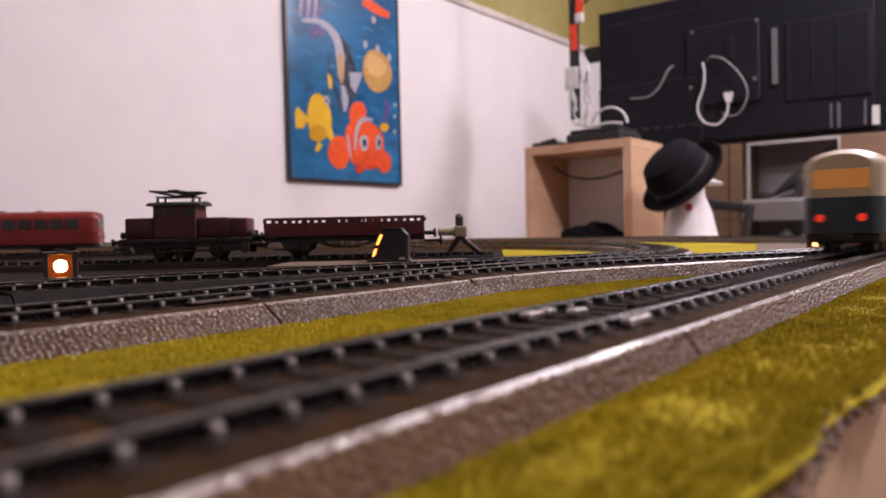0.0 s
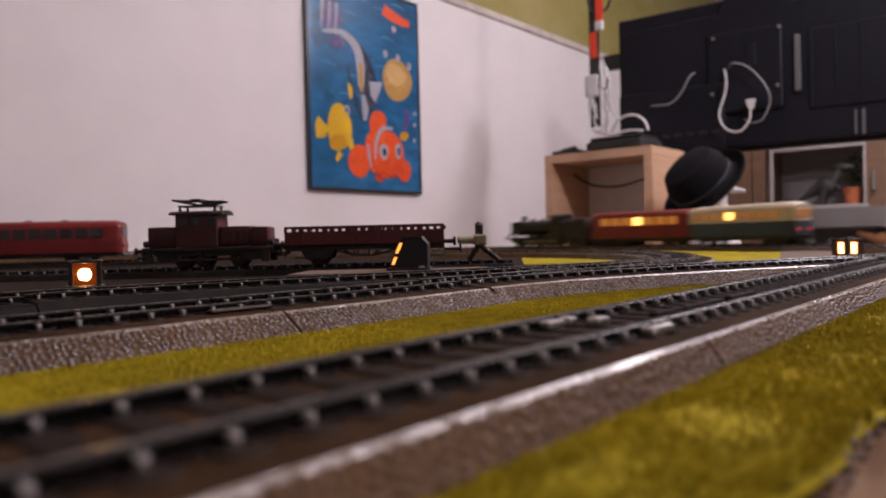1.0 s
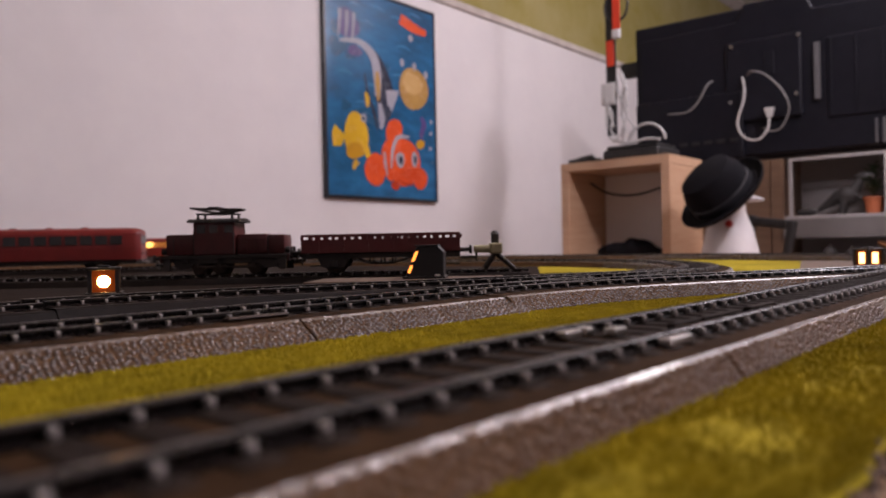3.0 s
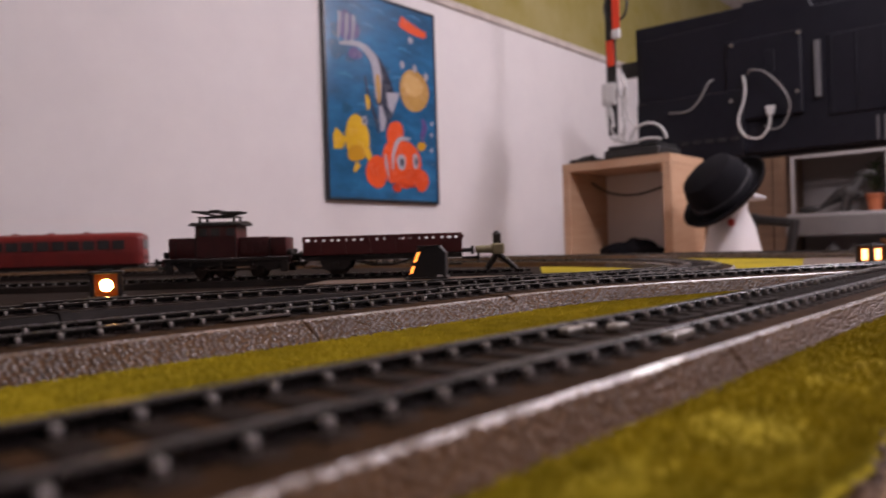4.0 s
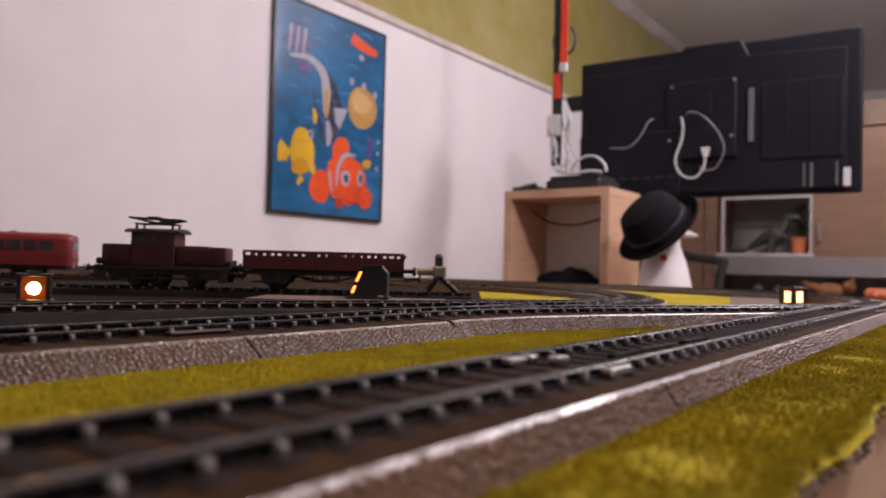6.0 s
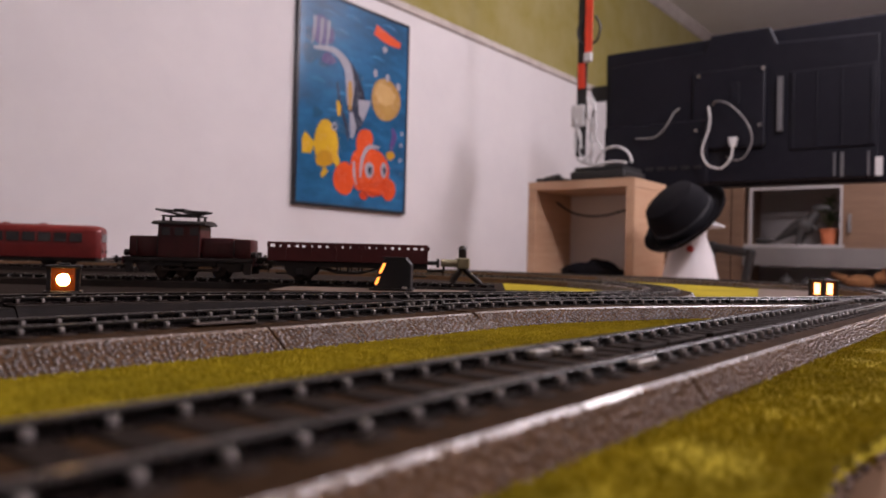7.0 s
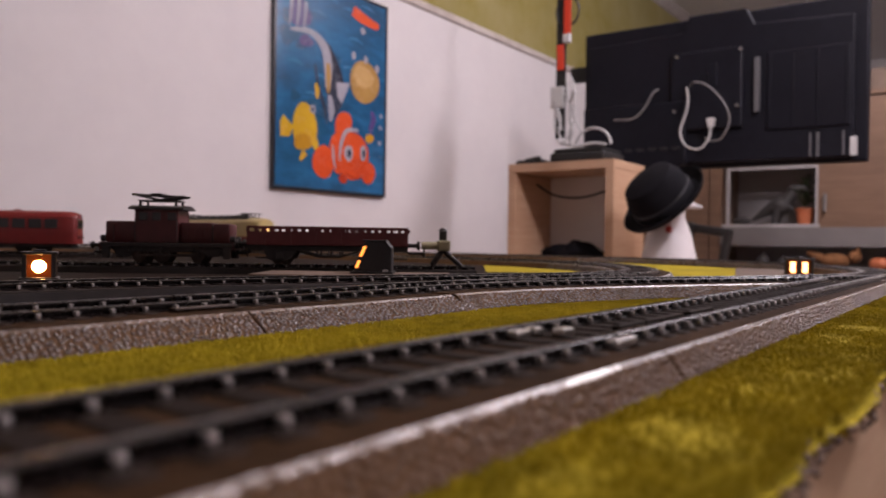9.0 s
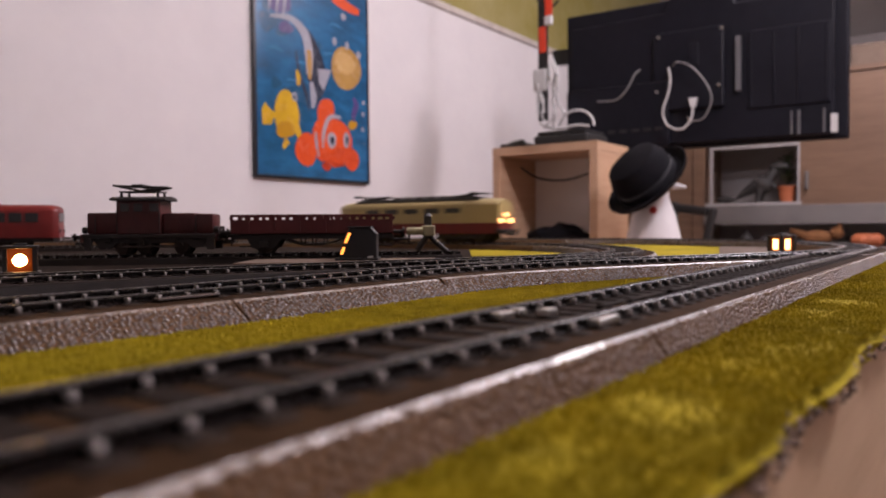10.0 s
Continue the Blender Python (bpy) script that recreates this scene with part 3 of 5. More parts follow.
# ---- room things ----
def poster():
    th = thing("framed_poster", "sea-blue poster with bright fish shapes in a thin black frame", "poster", pose(1.549, WALL_Y, 0.188))
    W, H = 0.542, 0.712
    y0 = -0.018
    part("backing", box((0.006, -0.014, 0.006), (W - 0.006, -0.002, H - 0.006)), INK_DARK, th)
    part("print", box((0.008, -0.0155, 0.008), (W - 0.008, -0.0142, H - 0.008)), PRINT_BLUE, th)
    for n, lo, hi in (("bottom", (0, y0, 0), (W, 0, 0.010)), ("top", (0, y0, H - 0.010), (W, 0, H)), ("side", (0, y0, 0.0102), (0.010, 0, H - 0.0102)), ("side", (W - 0.010, y0, 0.0102), (W, 0, H - 0.0102))):
        part("frame_" + n, box(lo, hi, 0.0015), FRAME_BLACK, th)

    inks = []

    def sheet(outline, mat):
        """A flat printed shape; outline in parts of the print's width and height."""
        y = -0.0157 - 0.000024 * len(inks)
        inks.append(mat)
        bm = prism([(u * W / (1.163 - 0.163 * u), v * H) for u, v in outline], y, y + 0.0001)
        part("printed_shape", bm, mat, th)

    def blob(u, v, w, h, mat, tilt=0.0, lump=0.04):
        ring = []
        c, s = math.cos(radians(tilt)), math.sin(radians(tilt))
        for k in range(28):
            a = 2 * math.pi * k / 28
            r = 1 + lump * math.sin(3 * a + u * 9)
            dx, dz = w / 2 * r * math.cos(a) * W, h / 2 * r * math.sin(a) * H
            ring.append((u + (c * dx - s * dz) / W, v + (s * dx + c * dz) / H))
        sheet(ring, mat)

    def ribbon(points, widths, mat):
        """A tapering band along a smooth line through points."""
        fine, wide = [], []
        n = len(points)
        for i in range(n - 1):
            p = [points[max(i - 1, 0)], points[i], points[i + 1], points[min(i + 2, n - 1)]]
            for k in range(6):
                t = k / 6
                f = (-t + 2 * t * t - t ** 3, 2 - 5 * t * t + 3 * t ** 3, t + 4 * t * t - 3 * t ** 3, -t * t + t ** 3)
                fine.append(tuple(0.5 * sum(f[j] * p[j][q] for j in range(4)) for q in range(2)))
                wide.append(widths[i] + (widths[i + 1] - widths[i]) * t)
        fine.append(points[-1])
        wide.append(widths[-1])
        left, right = [], []
        for i, (u, v) in enumerate(fine):
            a, b = fine[max(i - 1, 0)], fine[min(i + 1, len(fine) - 1)]
            du, dv = (b[0] - a[0]) * W, (b[1] - a[1]) * H
            q = math.hypot(du, dv)
            left.append((u - dv / q * wide[i] / 2, v + du / q * wide[i] / 2 * W / H))
            right.append((u + dv / q * wide[i] / 2, v - du / q * wide[i] / 2 * W / H))
        sheet(left + right[::-1], mat)

    # sea: darker drifts and paler streaks
    rnd = random.Random(12)
    for k in range(16):
        blob(rnd.uniform(0.10, 0.90), rnd.uniform(0.06, 0.94), rnd.uniform(0.08, 0.16), rnd.uniform(0.03, 0.09), INK_TEAL, rnd.uniform(-10, 10), 0.16)
    for k in range(14):
        u, v = rnd.uniform(0.12, 0.76), rnd.uniform(0.45, 0.95)
        ribbon([(u, v), (u + 0.06, v + 0.008), (u + 0.13, v - 0.004)], [0.004, 0.012, 0.004], INK_SEA)
    # striped fish at the top
    blob(0.22, 0.815, 0.20, 0.135, INK_PURPLE, -8, 0.10)
    for u in (0.15, 0.215, 0.275):
        ribbon([(u, 0.875), (u - 0.005, 0.81), (u - 0.02, 0.74)], [0.03, 0.022, 0.008], INK_PALE)
    blob(0.28, 0.695, 0.13, 0.055, INK_PURPLE, 6, 0.08)
    # long banded fish
    ribbon([(0.36, 0.60), (0.39, 0.50), (0.45, 0.40), (0.47, 0.33)], [0.012, 0.024, 0.03, 0.008], INK_DARK)
    ribbon([(0.36, 0.725), (0.46, 0.68), (0.52, 0.58), (0.545, 0.48), (0.51, 0.36)], [0.03, 0.09, 0.15, 0.17, 0.03], INK_DARK)
    ribbon([(0.14, 0.728), (0.32, 0.742), (0.44, 0.69), (0.475, 0.60), (0.475, 0.50)], [0.015, 0.04, 0.07, 0.075, 0.045], INK_PALE)
    ribbon([(0.475, 0.62), (0.478, 0.56), (0.48, 0.48)], [0.03, 0.045, 0.02], INK_TAN)
    ribbon([(0.49, 0.47), (0.51, 0.40), (0.50, 0.345)], [0.03, 0.06, 0.02], INK_PALE)
    ribbon([(0.365, 0.51), (0.38, 0.48), (0.38, 0.44)], [0.015, 0.04, 0.02], INK_YELLOW)
    sheet([(0.55, 0.54), (0.67, 0.55), (0.64, 0.50), (0.60, 0.44), (0.56, 0.47)], INK_PALE)
    # round tan fish
    blob(0.80, 0.575, 0.26, 0.215, INK_TAN, -10, 0.02)
    blob(0.79, 0.60, 0.18, 0.11, INK_SAND, -8, 0.03)
    for u, v in ((0.70, 0.695), (0.91, 0.66), (0.81, 0.69)):
        blob(u, v, 0.035, 0.04, INK_PALE)
    # small orange shape with bubbles
    ribbon([(0.69, 0.915), (0.77, 0.895), (0.85, 0.882), (0.92, 0.878)], [0.075, 0.075, 0.06, 0.04], INK_ORANGE)
    blob(0.78, 0.83, 0.04, 0.035, INK_PALE)
    # yellow fish
    blob(0.275, 0.300, 0.215, 0.215, INK_YELLOW, 0, 0.03)
    blob(0.265, 0.225, 0.17, 0.075, INK_GOLD, 8, 0.05)
    sheet([(0.18, 0.29), (0.085, 0.335), (0.06, 0.30), (0.065, 0.235), (0.14, 0.24)], INK_YELLOW)
    ribbon([(0.34, 0.28), (0.37, 0.225), (0.395, 0.185)], [0.05, 0.055, 0.02], INK_YELLOW)
    ribbon([(0.28, 0.18), (0.24, 0.14)], [0.05, 0.025], INK_YELLOW)
    blob(0.345, 0.385, 0.05, 0.042, INK_PALE)
    blob(0.343, 0.383, 0.022, 0.019, INK_DARK)
    # orange fish with white bands
    blob(0.44, 0.145, 0.185, 0.16, INK_ORANGE, -6)
    blob(0.56, 0.195, 0.12, 0.20, INK_ORANGE, 6)
    blob(0.615, 0.335, 0.14, 0.15, INK_ORANGE, -20, 0.05)
    blob(0.69, 0.195, 0.31, 0.24, INK_ORANGE, 4, 0.02)
    blob(0.84, 0.120, 0.13, 0.115, INK_ORANGE, 10, 0.03)
    blob(0.62, 0.075, 0.08, 0.045, INK_RED)
    ribbon([(0.75, 0.325), (0.65, 0.315), (0.60, 0.25), (0.585, 0.16)], [0.018, 0.03, 0.03, 0.012], INK_PALE)
    ribbon([(0.525, 0.235), (0.53, 0.18), (0.55, 0.12)], [0.015, 0.024, 0.01], INK_PALE)
    ribbon([(0.64, 0.105), (0.72, 0.085), (0.79, 0.09)], [0.008, 0.016, 0.008], INK_RED)
    for u, v, w in ((0.665, 0.205, 0.08), (0.795, 0.215, 0.055)):
        blob(u, v, w, 0.080, INK_PALE)
        blob(u + 0.006, v - 0.002, w * 0.45, 0.042, INK_DARK)
    # thin purple creature and bubbles beside it
    ribbon([(0.86, 0.435), (0.885, 0.40), (0.86, 0.345), (0.865, 0.31)], [0.02, 0.045, 0.035, 0.012], INK_PURPLE)
    blob(0.85, 0.295, 0.08, 0.045, INK_GOLD, 20)
    for u, v in ((0.95, 0.42), (0.945, 0.36), (0.94, 0.28)):
        blob(u, v, 0.024, 0.020, INK_PALE)


poster()

# sideboard that carries the shelf box and the figures (below the table's horizon)
sb = thing("sideboard", "low pale wooden sideboard behind the railway table", "sideboard", pose(1.95, 0.42, FLOOR))
part("carcass", box((0.05, 0, 0.0), (0.86, 1.10, -FLOOR - 0.14), 0.003), BIRCH, sb)
part("worktop", box((0.0, -0.01, -FLOOR - 0.139), (0.88, 1.12, -FLOOR - 0.115), 0.004), BIRCH, sb)
SB = -0.115


def shelf_box():
    x0, y0, y1, z1 = 2.16, 0.945, 1.328, 0.293
    th = thing("open_shelf_box", "pale wooden open shelf box standing on end", "shelf", pose(x0, y0, SB))
    D, W, H, t = 0.26, y1 - y0, z1 - SB, 0.028
    part("top_board", box((0, 0, H - t), (D, W, H), 0.0015), BIRCH, th)
    part("bottom_board", box((0, 0, 0), (D, W, t), 0.0015), BIRCH, th)
    part("side_board", box((0.001, 0, t + 0.0003), (D, t, H - t - 0.0003), 0.0015), BIRCH, th)
    part("side_board", box((0.001, W - t, t + 0.0003), (D, W, H - t - 0.0003), 0.0015), BIRCH, th)
    part("back_panel", box((D - 0.006, t + 0.0005, t + 0.0003), (D - 0.001, W - t - 0.0005, H - t - 0.0003)), WALL, th)
    return th


shelf_box()
cable([(2.30, 1.295, 0.235), (2.31, 1.23, 0.195), (2.32, 1.13, 0.185), (2.33, 1.01, 0.215)], 0.004, BLACK, "hanging_cable")
tagged(bpy.data.objects["hanging_cable"], "thin black cable sagging inside the shelf box", "cable")
bm = ball((0, 0, 0), 0.06, u=40, v=24, squash=(1.0, 2.0, 1.0))
for v in bm.verts:
    v.co *= 1 + 0.35 * noise.noise(v.co * 22) + 0.12 * noise.noise(v.co * 60)
    v.co = Vector((2.30, 1.145, SB + 0.088)) + Vector((v.co.x, v.co.y, max(v.co.z, -0.059)))
tagged(part("dark_cloth", bm, FELT, smooth=True), "black crumpled cloth bundle lying in the shelf box", "cloth")
# things on the box
Z1 = 0.2935
th = thing("router", "flat black router box with pale cables heaped on it", "router", pose(2.175, 1.03, Z1))
part("housing", box((0, -0.045, 0), (0.17, 0.150, 0.032), 0.010), BLACK, th)
part("lid", box((0.01, -0.035, 0.0325), (0.16, 0.14, 0.044), 0.006), BLACK, th)
bm = box((2.19, 1.215, Z1), (2.26, 1.318, Z1 + 0.016), 0.006)
for k in range(5):
    ball((2.20 + 0.01 * k, 1.235 + 0.016 * k, Z1 + 0.018), 0.012, bm, 10, 6, (1, 1, 0.8))
tagged(part("black_plug_adaptor", bm, BLACK, smooth=True), "small black plug adaptors on the shelf box", "adaptor")
th = thing("white_cable_loop", "pale network cable looped over the router", "cable")
loop = []
for k in range(15):
    a = math.pi * (0.02 + 0.96 * k / 14)
    loop.append((2.20, 1.035 + 0.062 * math.cos(math.pi - a), Z1 + 0.048 + 0.058 * math.sin(a)))
cable(loop, 0.0045, PALE_CABLE, "cable_arch", th)
cable([(2.19, 0.985, Z1 + 0.050), (2.19, 1.03, Z1 + 0.056), (2.19, 1.09, Z1 + 0.050), (2.19, 1.13, Z1 + 0.058), (2.19, 1.16, Z1 + 0.075)], 0.005, PALE_CABLE, "cable_end", th)


def lanyard():
    x, y = 2.10, 1.082
    th = thing("key_lanyard", "orange-red lanyard straps with a steel clip, hanging from the ceiling hook", "lanyard", pose(x, y, 0))
    part("strap", box((0, -0.013, 0.688), (0.003, 0.013, 1.09), 0.001), STRAP_RED, th)
    part("strap", box((-0.004, -0.013, 0.575), (-0.001, 0.011, 0.656), 0.001, turn=pose(0, 0, 0, -2, 0, 0)), STRAP_RED, th)
    part("strap", box((0.006, 0.006, 0.36), (0.010, 0.040, 1.70), 0.001), BLACK, th, "black webbing strap")
    part("buckle", box((-0.008, -0.014, 0.657), (0.006, 0.013, 0.687), 0.004), WHITE_PLASTIC, th, "white plastic buckle")
    for yy in (-0.036, 0.036):
        cable([(0.002, 0.6 * yy, 0.80), (0.002, yy, 0.775), (0.002, 1.05 * yy, 0.75), (0.002, 0.8 * yy, 0.725), (0.002, 0.4 * yy, 0.715)], 0.004, BLACK, "side_loop", th)
    rnd = random.Random(8)
    for k in range(9):
        yy, zz = rnd.uniform(-0.03, 0.04), rnd.uniform(0.40, 0.56)
        part("steel_clip", rod((rnd.uniform(-0.01, 0.01), yy, zz), (rnd.uniform(-0.01, 0.01), yy + rnd.uniform(-0.02, 0.02), zz - rnd.uniform(0.03, 0.07)), 0.004, n=8), PALE_CABLE, th)
    part("pouch", box((-0.004, 0.008, 0.455), (0.014, 0.055, 0.525), 0.006), WHITE_PLASTIC, th, "clear plastic pouch")
    for k in range(5):
        y0 = rnd.uniform(-0.03, 0.04)
        cable([(0, y0, 0.46), (0.004, y0 + rnd.uniform(-0.02, 0.02), 0.42), (0, y0 + rnd.uniform(-0.04, 0.04), 0.375), (0.01, y0 + rnd.uniform(-0.05, 0.05), Z1 + 0.045)], 0.003, PALE_CABLE, "thin_cord", th)
    return th


lanyard()


def television():
    th = thing("television", "large black flat television seen from behind, cables hanging", "television", pose(2.556, 0.7675, 0.549, 0, -1.0, 2.5) @ Matrix.Scale(1.25, 4))
    w, h = 0.372, 0.2065
    part("screen_shell", box((0.006, -w, -h), (0.040, w, h), 0.006), TV_BLACK, th)
    part("back_cover", prism([(-w + 0.03, -h + 0.012), (w - 0.02, -h + 0.012), (w - 0.02, h - 0.045), (0.08, h - 0.040), (0.06, h + 0.004), (-0.09, h + 0.004), (-0.11, h - 0.04), (-w + 0.03, h - 0.05)], -0.012, 0.008, axis="x", bevel=0.005), TV_BLACK, th)
    vent = part("vent_panel", box((-0.017, -0.335, -0.118), (-0.008, -0.140, 0.085), 0.004), TV_BLACK, th)
    for yy in (-0.150, -0.205, -0.261, -0.325):
        part("vent_rib", box((-0.0195, yy - 0.0025, -0.112), (-0.0165, yy + 0.0025, 0.078), 0.0012), TV_BLACK, vent)
    part("mount_box", box((-0.026, -0.085, -0.105), (-0.012, 0.105, 0.110), 0.006), TV_BLACK, th)
    part("mount_slot", box((-0.030, -0.020, 0.010), (-0.0255, 0.004, 0.070), 0.002), TV_BLACK, th)
    part("socket_panel", box((-0.030, 0.06, -0.20), (-0.010, 0.36, -0.02), 0.006), TV_BLACK, th)
    for yy, zz in ((0.087, 0.098), (-0.079, 0.100), (-0.072, -0.048), (0.092, -0.050)):
        part("screw", rod((-0.032, yy, zz), (-0.010, yy, zz), 0.0042, n=12), STEEL, th)
    part("label_strip", box((-0.0262, -0.126, -0.068), (-0.0150, -0.113, 0.074), 0.0006), LABEL_GREY, th, "grey label strip")
    for y0, y1, z0 in ((-0.248, -0.243, -0.190), (-0.266, -0.259, -0.192), (-0.322, -0.317, -0.190)):
        part("edge_strip", box((-0.0145, y0, z0), (-0.0115, y1, -0.130), 0.0005), LABEL_GREY, th)
    part("rating_plate", box((-0.014, -0.350, -0.192), (-0.0118, -0.334, -0.146), 0.0005), WHITE_PLASTIC, th, "small white rating plate")
    for k in range(5):
        part("port", box((-0.032, 0.075 + 0.034 * k, -0.155), (-0.0295, 0.097 + 0.034 * k, -0.146), 0.001), BLACK, th)
    cable([(-0.028, 0.060, 0.012), (-0.055, 0.048, -0.021), (-0.06, 0.050, -0.056), (-0.065, 0.065, -0.110), (-0.065, 0.050, -0.149), (-0.06, 0.016, -0.160), (-0.058, -0.008, -0.134), (-0.050, -0.010, -0.100)], 0.0031, PALE_CABLE, "cable", th, "white power cable")
    cable([(-0.028, 0.048, 0.016), (-0.055, 0.030, 0.020), (-0.06, -0.005, 0.006), (-0.06, -0.044, -0.039), (-0.06, -0.061, -0.088), (-0.055, -0.040, -0.134), (-0.05, -0.009, -0.139), (-0.03, 0.01, -0.125)], 0.0022, GREY_CABLE, "cable", th, "grey cable")
    cable([(-0.024, 0.140, 0.016), (-0.045, 0.148, 0.003), (-0.05, 0.170, -0.037), (-0.05, 0.202, -0.063), (-0.045, 0.251, -0.062), (-0.031, 0.262, -0.060)], 0.0026, GREY_CABLE, "cable", th, "grey cable")
    part("plug", prism([(-0.022, -0.078), (0.002, -0.078), (-0.004, -0.104), (-0.016, -0.104)], -0.055, -0.036, axis="x", bevel=0.003), WHITE_PLASTIC, th, "white power plug")
    part("wall_arm", box((0.05, 0.30, 0.08), (0.075, 0.44, 0.125), 0.003), BLACK, th)
    part("foot_column", rod((0.10, 0.165, -0.531), (0.10, 0.165, -0.19), 0.018, n=16), BLACK, th)
    part("foot_bracket", box((0.03, 0.14, -0.20), (0.115, 0.19, -0.10), 0.003), BLACK, th)
    part("foot_plate", box((0.0, 0.04, -0.5312), (0.20, 0.24, -0.520), 0.004), BLACK, th)
    return th


television()


def goose_and_hat():
    x, y = 2.165, 0.768
    bm = lathe([(0.0, 0.0), (0.082, 0.0), (0.088, 0.02), (0.082, 0.09), (0.064, 0.17), (0.045, 0.22), (0.046, 0.255), (0.036, 0.285), (0, 0.295)], n=28, m=pose(0, 0, 0))
    rod((0.0, -0.030, 0.262), (-0.012, -0.100, 0.250), 0.017, bm, 12, 0.004)
    ob = part("goose_figure", bm, GOOSE, m=pose(x, y, SB), smooth=True)
    tagged(ob, "white goose figure standing on the sideboard", "figure")
    heart = thing("neck_tag", "small dark red tag on the white figure", "tag", pose(x - 0.060, y - 0.020, SB + 0.185))
    part("tag_disc", ball((0, 0, 0), 0.011, squash=(0.4, 1, 1)), material("red_tag", (0.35, 0.02, 0.015), 0.4), heart)
    ribbon = [(0, 0, 0.0), (-0.004, 0.01, -0.05), (-0.012, 0.012, -0.10), (-0.018, 0.012, -0.15)]
    cable(ribbon, 0.002, PALE_CABLE, "ribbon", heart)
    lean = Vector((-0.617, 0.375, 0.66)).to_track_quat("Z", "Y").to_matrix().to_4x4()
    hat = thing("bowler_hat", "black felt hat with a satin band, tilted on the figure", "hat", Matrix.Translation((2.094, 0.757, 0.150)) @ lean @ Matrix.Scale(1.0, 4))
    part("crown", lathe([(0.0, 0.104), (0.045, 0.101), (0.075, 0.088), (0.090, 0.055), (0.092, 0.0), (0.089, 0.0), (0.086, 0.05), (0.07, 0.082), (0.0, 0.096)], n=40), FELT, hat, smooth=True)
    part("band", lathe([(0.0925, 0.001), (0.0945, 0.004), (0.0935, 0.024), (0.0915, 0.026)], n=40), SATIN, hat, smooth=True)
    part("brim", lathe([(0.088, 0.0), (0.105, -0.004), (0.122, 0.004), (0.130, 0.014), (0.133, 0.013), (0.126, 0.0), (0.106, -0.009), (0.088, -0.005), (0.088, 0.0)], n=44), FELT, hat, smooth=True)


goose_and_hat()

th = thing("black_picture_stand", "black plastic stand with an empty tilted frame", "stand", pose(2.62, 0.83, SB) @ pose(0, 0, 0, 0, 0, -8))
for lo, hi in (((0, 0.055, 0), (0.03, 0.085, 0.22)), ((0, -0.085, 0), (0.03, -0.058, 0.215)), ((0, -0.06, 0.185), (0.03, 0.06, 0.215)), ((-0.02, -0.085, 0.0), (0.07, 0.085, 0.025))):
    part("frame_bar", box(lo, hi, 0.008, turn=pose(0, 0, 0, 8, 6, 0)), BLACK, th)
part("knob", ball((-0.012, 0.075, 0.19), 0.022), BLACK, th, smooth=True)


def shelving():
    X = 3.55
    th = thing("wall_unit", "wide wood-fronted wall unit with an open display niche", "cabinet", pose(X, 0, 0))
    F0 = FLOOR
    part("door_panel", box((0, 0.245, 0.06), (0.02, 0.605, 0.665), 0.002), OAK, th)
    part("door_panel", box((0, -0.012, F0 + 0.075), (0.02, 0.205, 0.668), 0.002), OAK, th)
    part("door_panel", box((0, -0.75, F0 + 0.075), (0.02, -0.016, 0.668), 0.002), OAK, th)
    part("door_panel", box((0, 1.07, F0 + 0.05), (0.02, 1.55, 0.668), 0.002), OAK, th)
    part("side_post", box((-0.012, 0.2085, F0), (0.30, 0.2415, 0.672), 0.002), GREY_BOARD, th, "pale grey upright post")
    part("side_post", box((-0.006, 1.012, F0), (0.30, 1.066, 0.672), 0.002), OAK, th)
    part("top_board", box((0.0, -0.75, 0.673), (0.32, 1.55, 0.695), 0.002), OAK, th)
    part("niche_back", box((0.27, 0.60, 0.10), (0.28, 1.01, 0.40)), NICHE, th)
    part("niche_shelf", box((-0.006, 0.596, 0.115), (0.268, 1.010, 0.128), 0.001), NICHE, th, "white niche shelf")
    part("niche_frame", box((-0.004, 0.604, 0.1285), (0.012, 0.614, 0.388), 0.001), NICHE, th)
    part("niche_frame", box((-0.004, 0.976, 0.1285), (0.012, 0.990, 0.388), 0.001), NICHE, th)
    part("niche_frame", box((-0.004, 0.6145, 0.376), (0.012, 0.9755, 0.388), 0.001), NICHE, th)
    part("upper_panel", box((0.0, 0.606, 0.40), (0.02, 1.010, 0.668), 0.002), OAK, th)
    part("grey_rail", box((-0.02, 0.2425, 0.030), (0.10, 1.0115, 0.1135), 0.002), GREY_BOARD, th, "grey board under the niche")
    part("open_back", box((0.27, 0.2425, -0.30), (0.28, 1.0115, 0.029)), NICHE, th)
    part("lower_shelf", box((-0.01, 0.2425, -0.09), (0.268, 1.0115, -0.072), 0.002), NICHE, th)
    part("base_panel", box((0, 0.2425, F0 + 0.05), (0.02, 1.0115, -0.091), 0.002), OAK, th)
    part("plinth", box((0.03, -0.75, F0), (0.28, 0.2075, F0 + 0.07)), BLACK, th)
    for yy in (0.575, 0.17, -0.05):
        part("door_handle", box((-0.022, yy - 0.006, 0.18), (-0.001, yy + 0.006, 0.26), 0.003), GREY_BOARD, th)
    return th


shelving()
for yy, z, d in ((0.25, 0.10, 0.17), (-0.05, 0.08, 0.2), (-0.42, 0.11, 0.2)):
    tagged(part("storage_box", box((3.62, yy, 0.696), (3.80, yy + d, 0.696 + z), 0.004), PLATE), "beige cardboard storage box on top of the wall unit", "box")
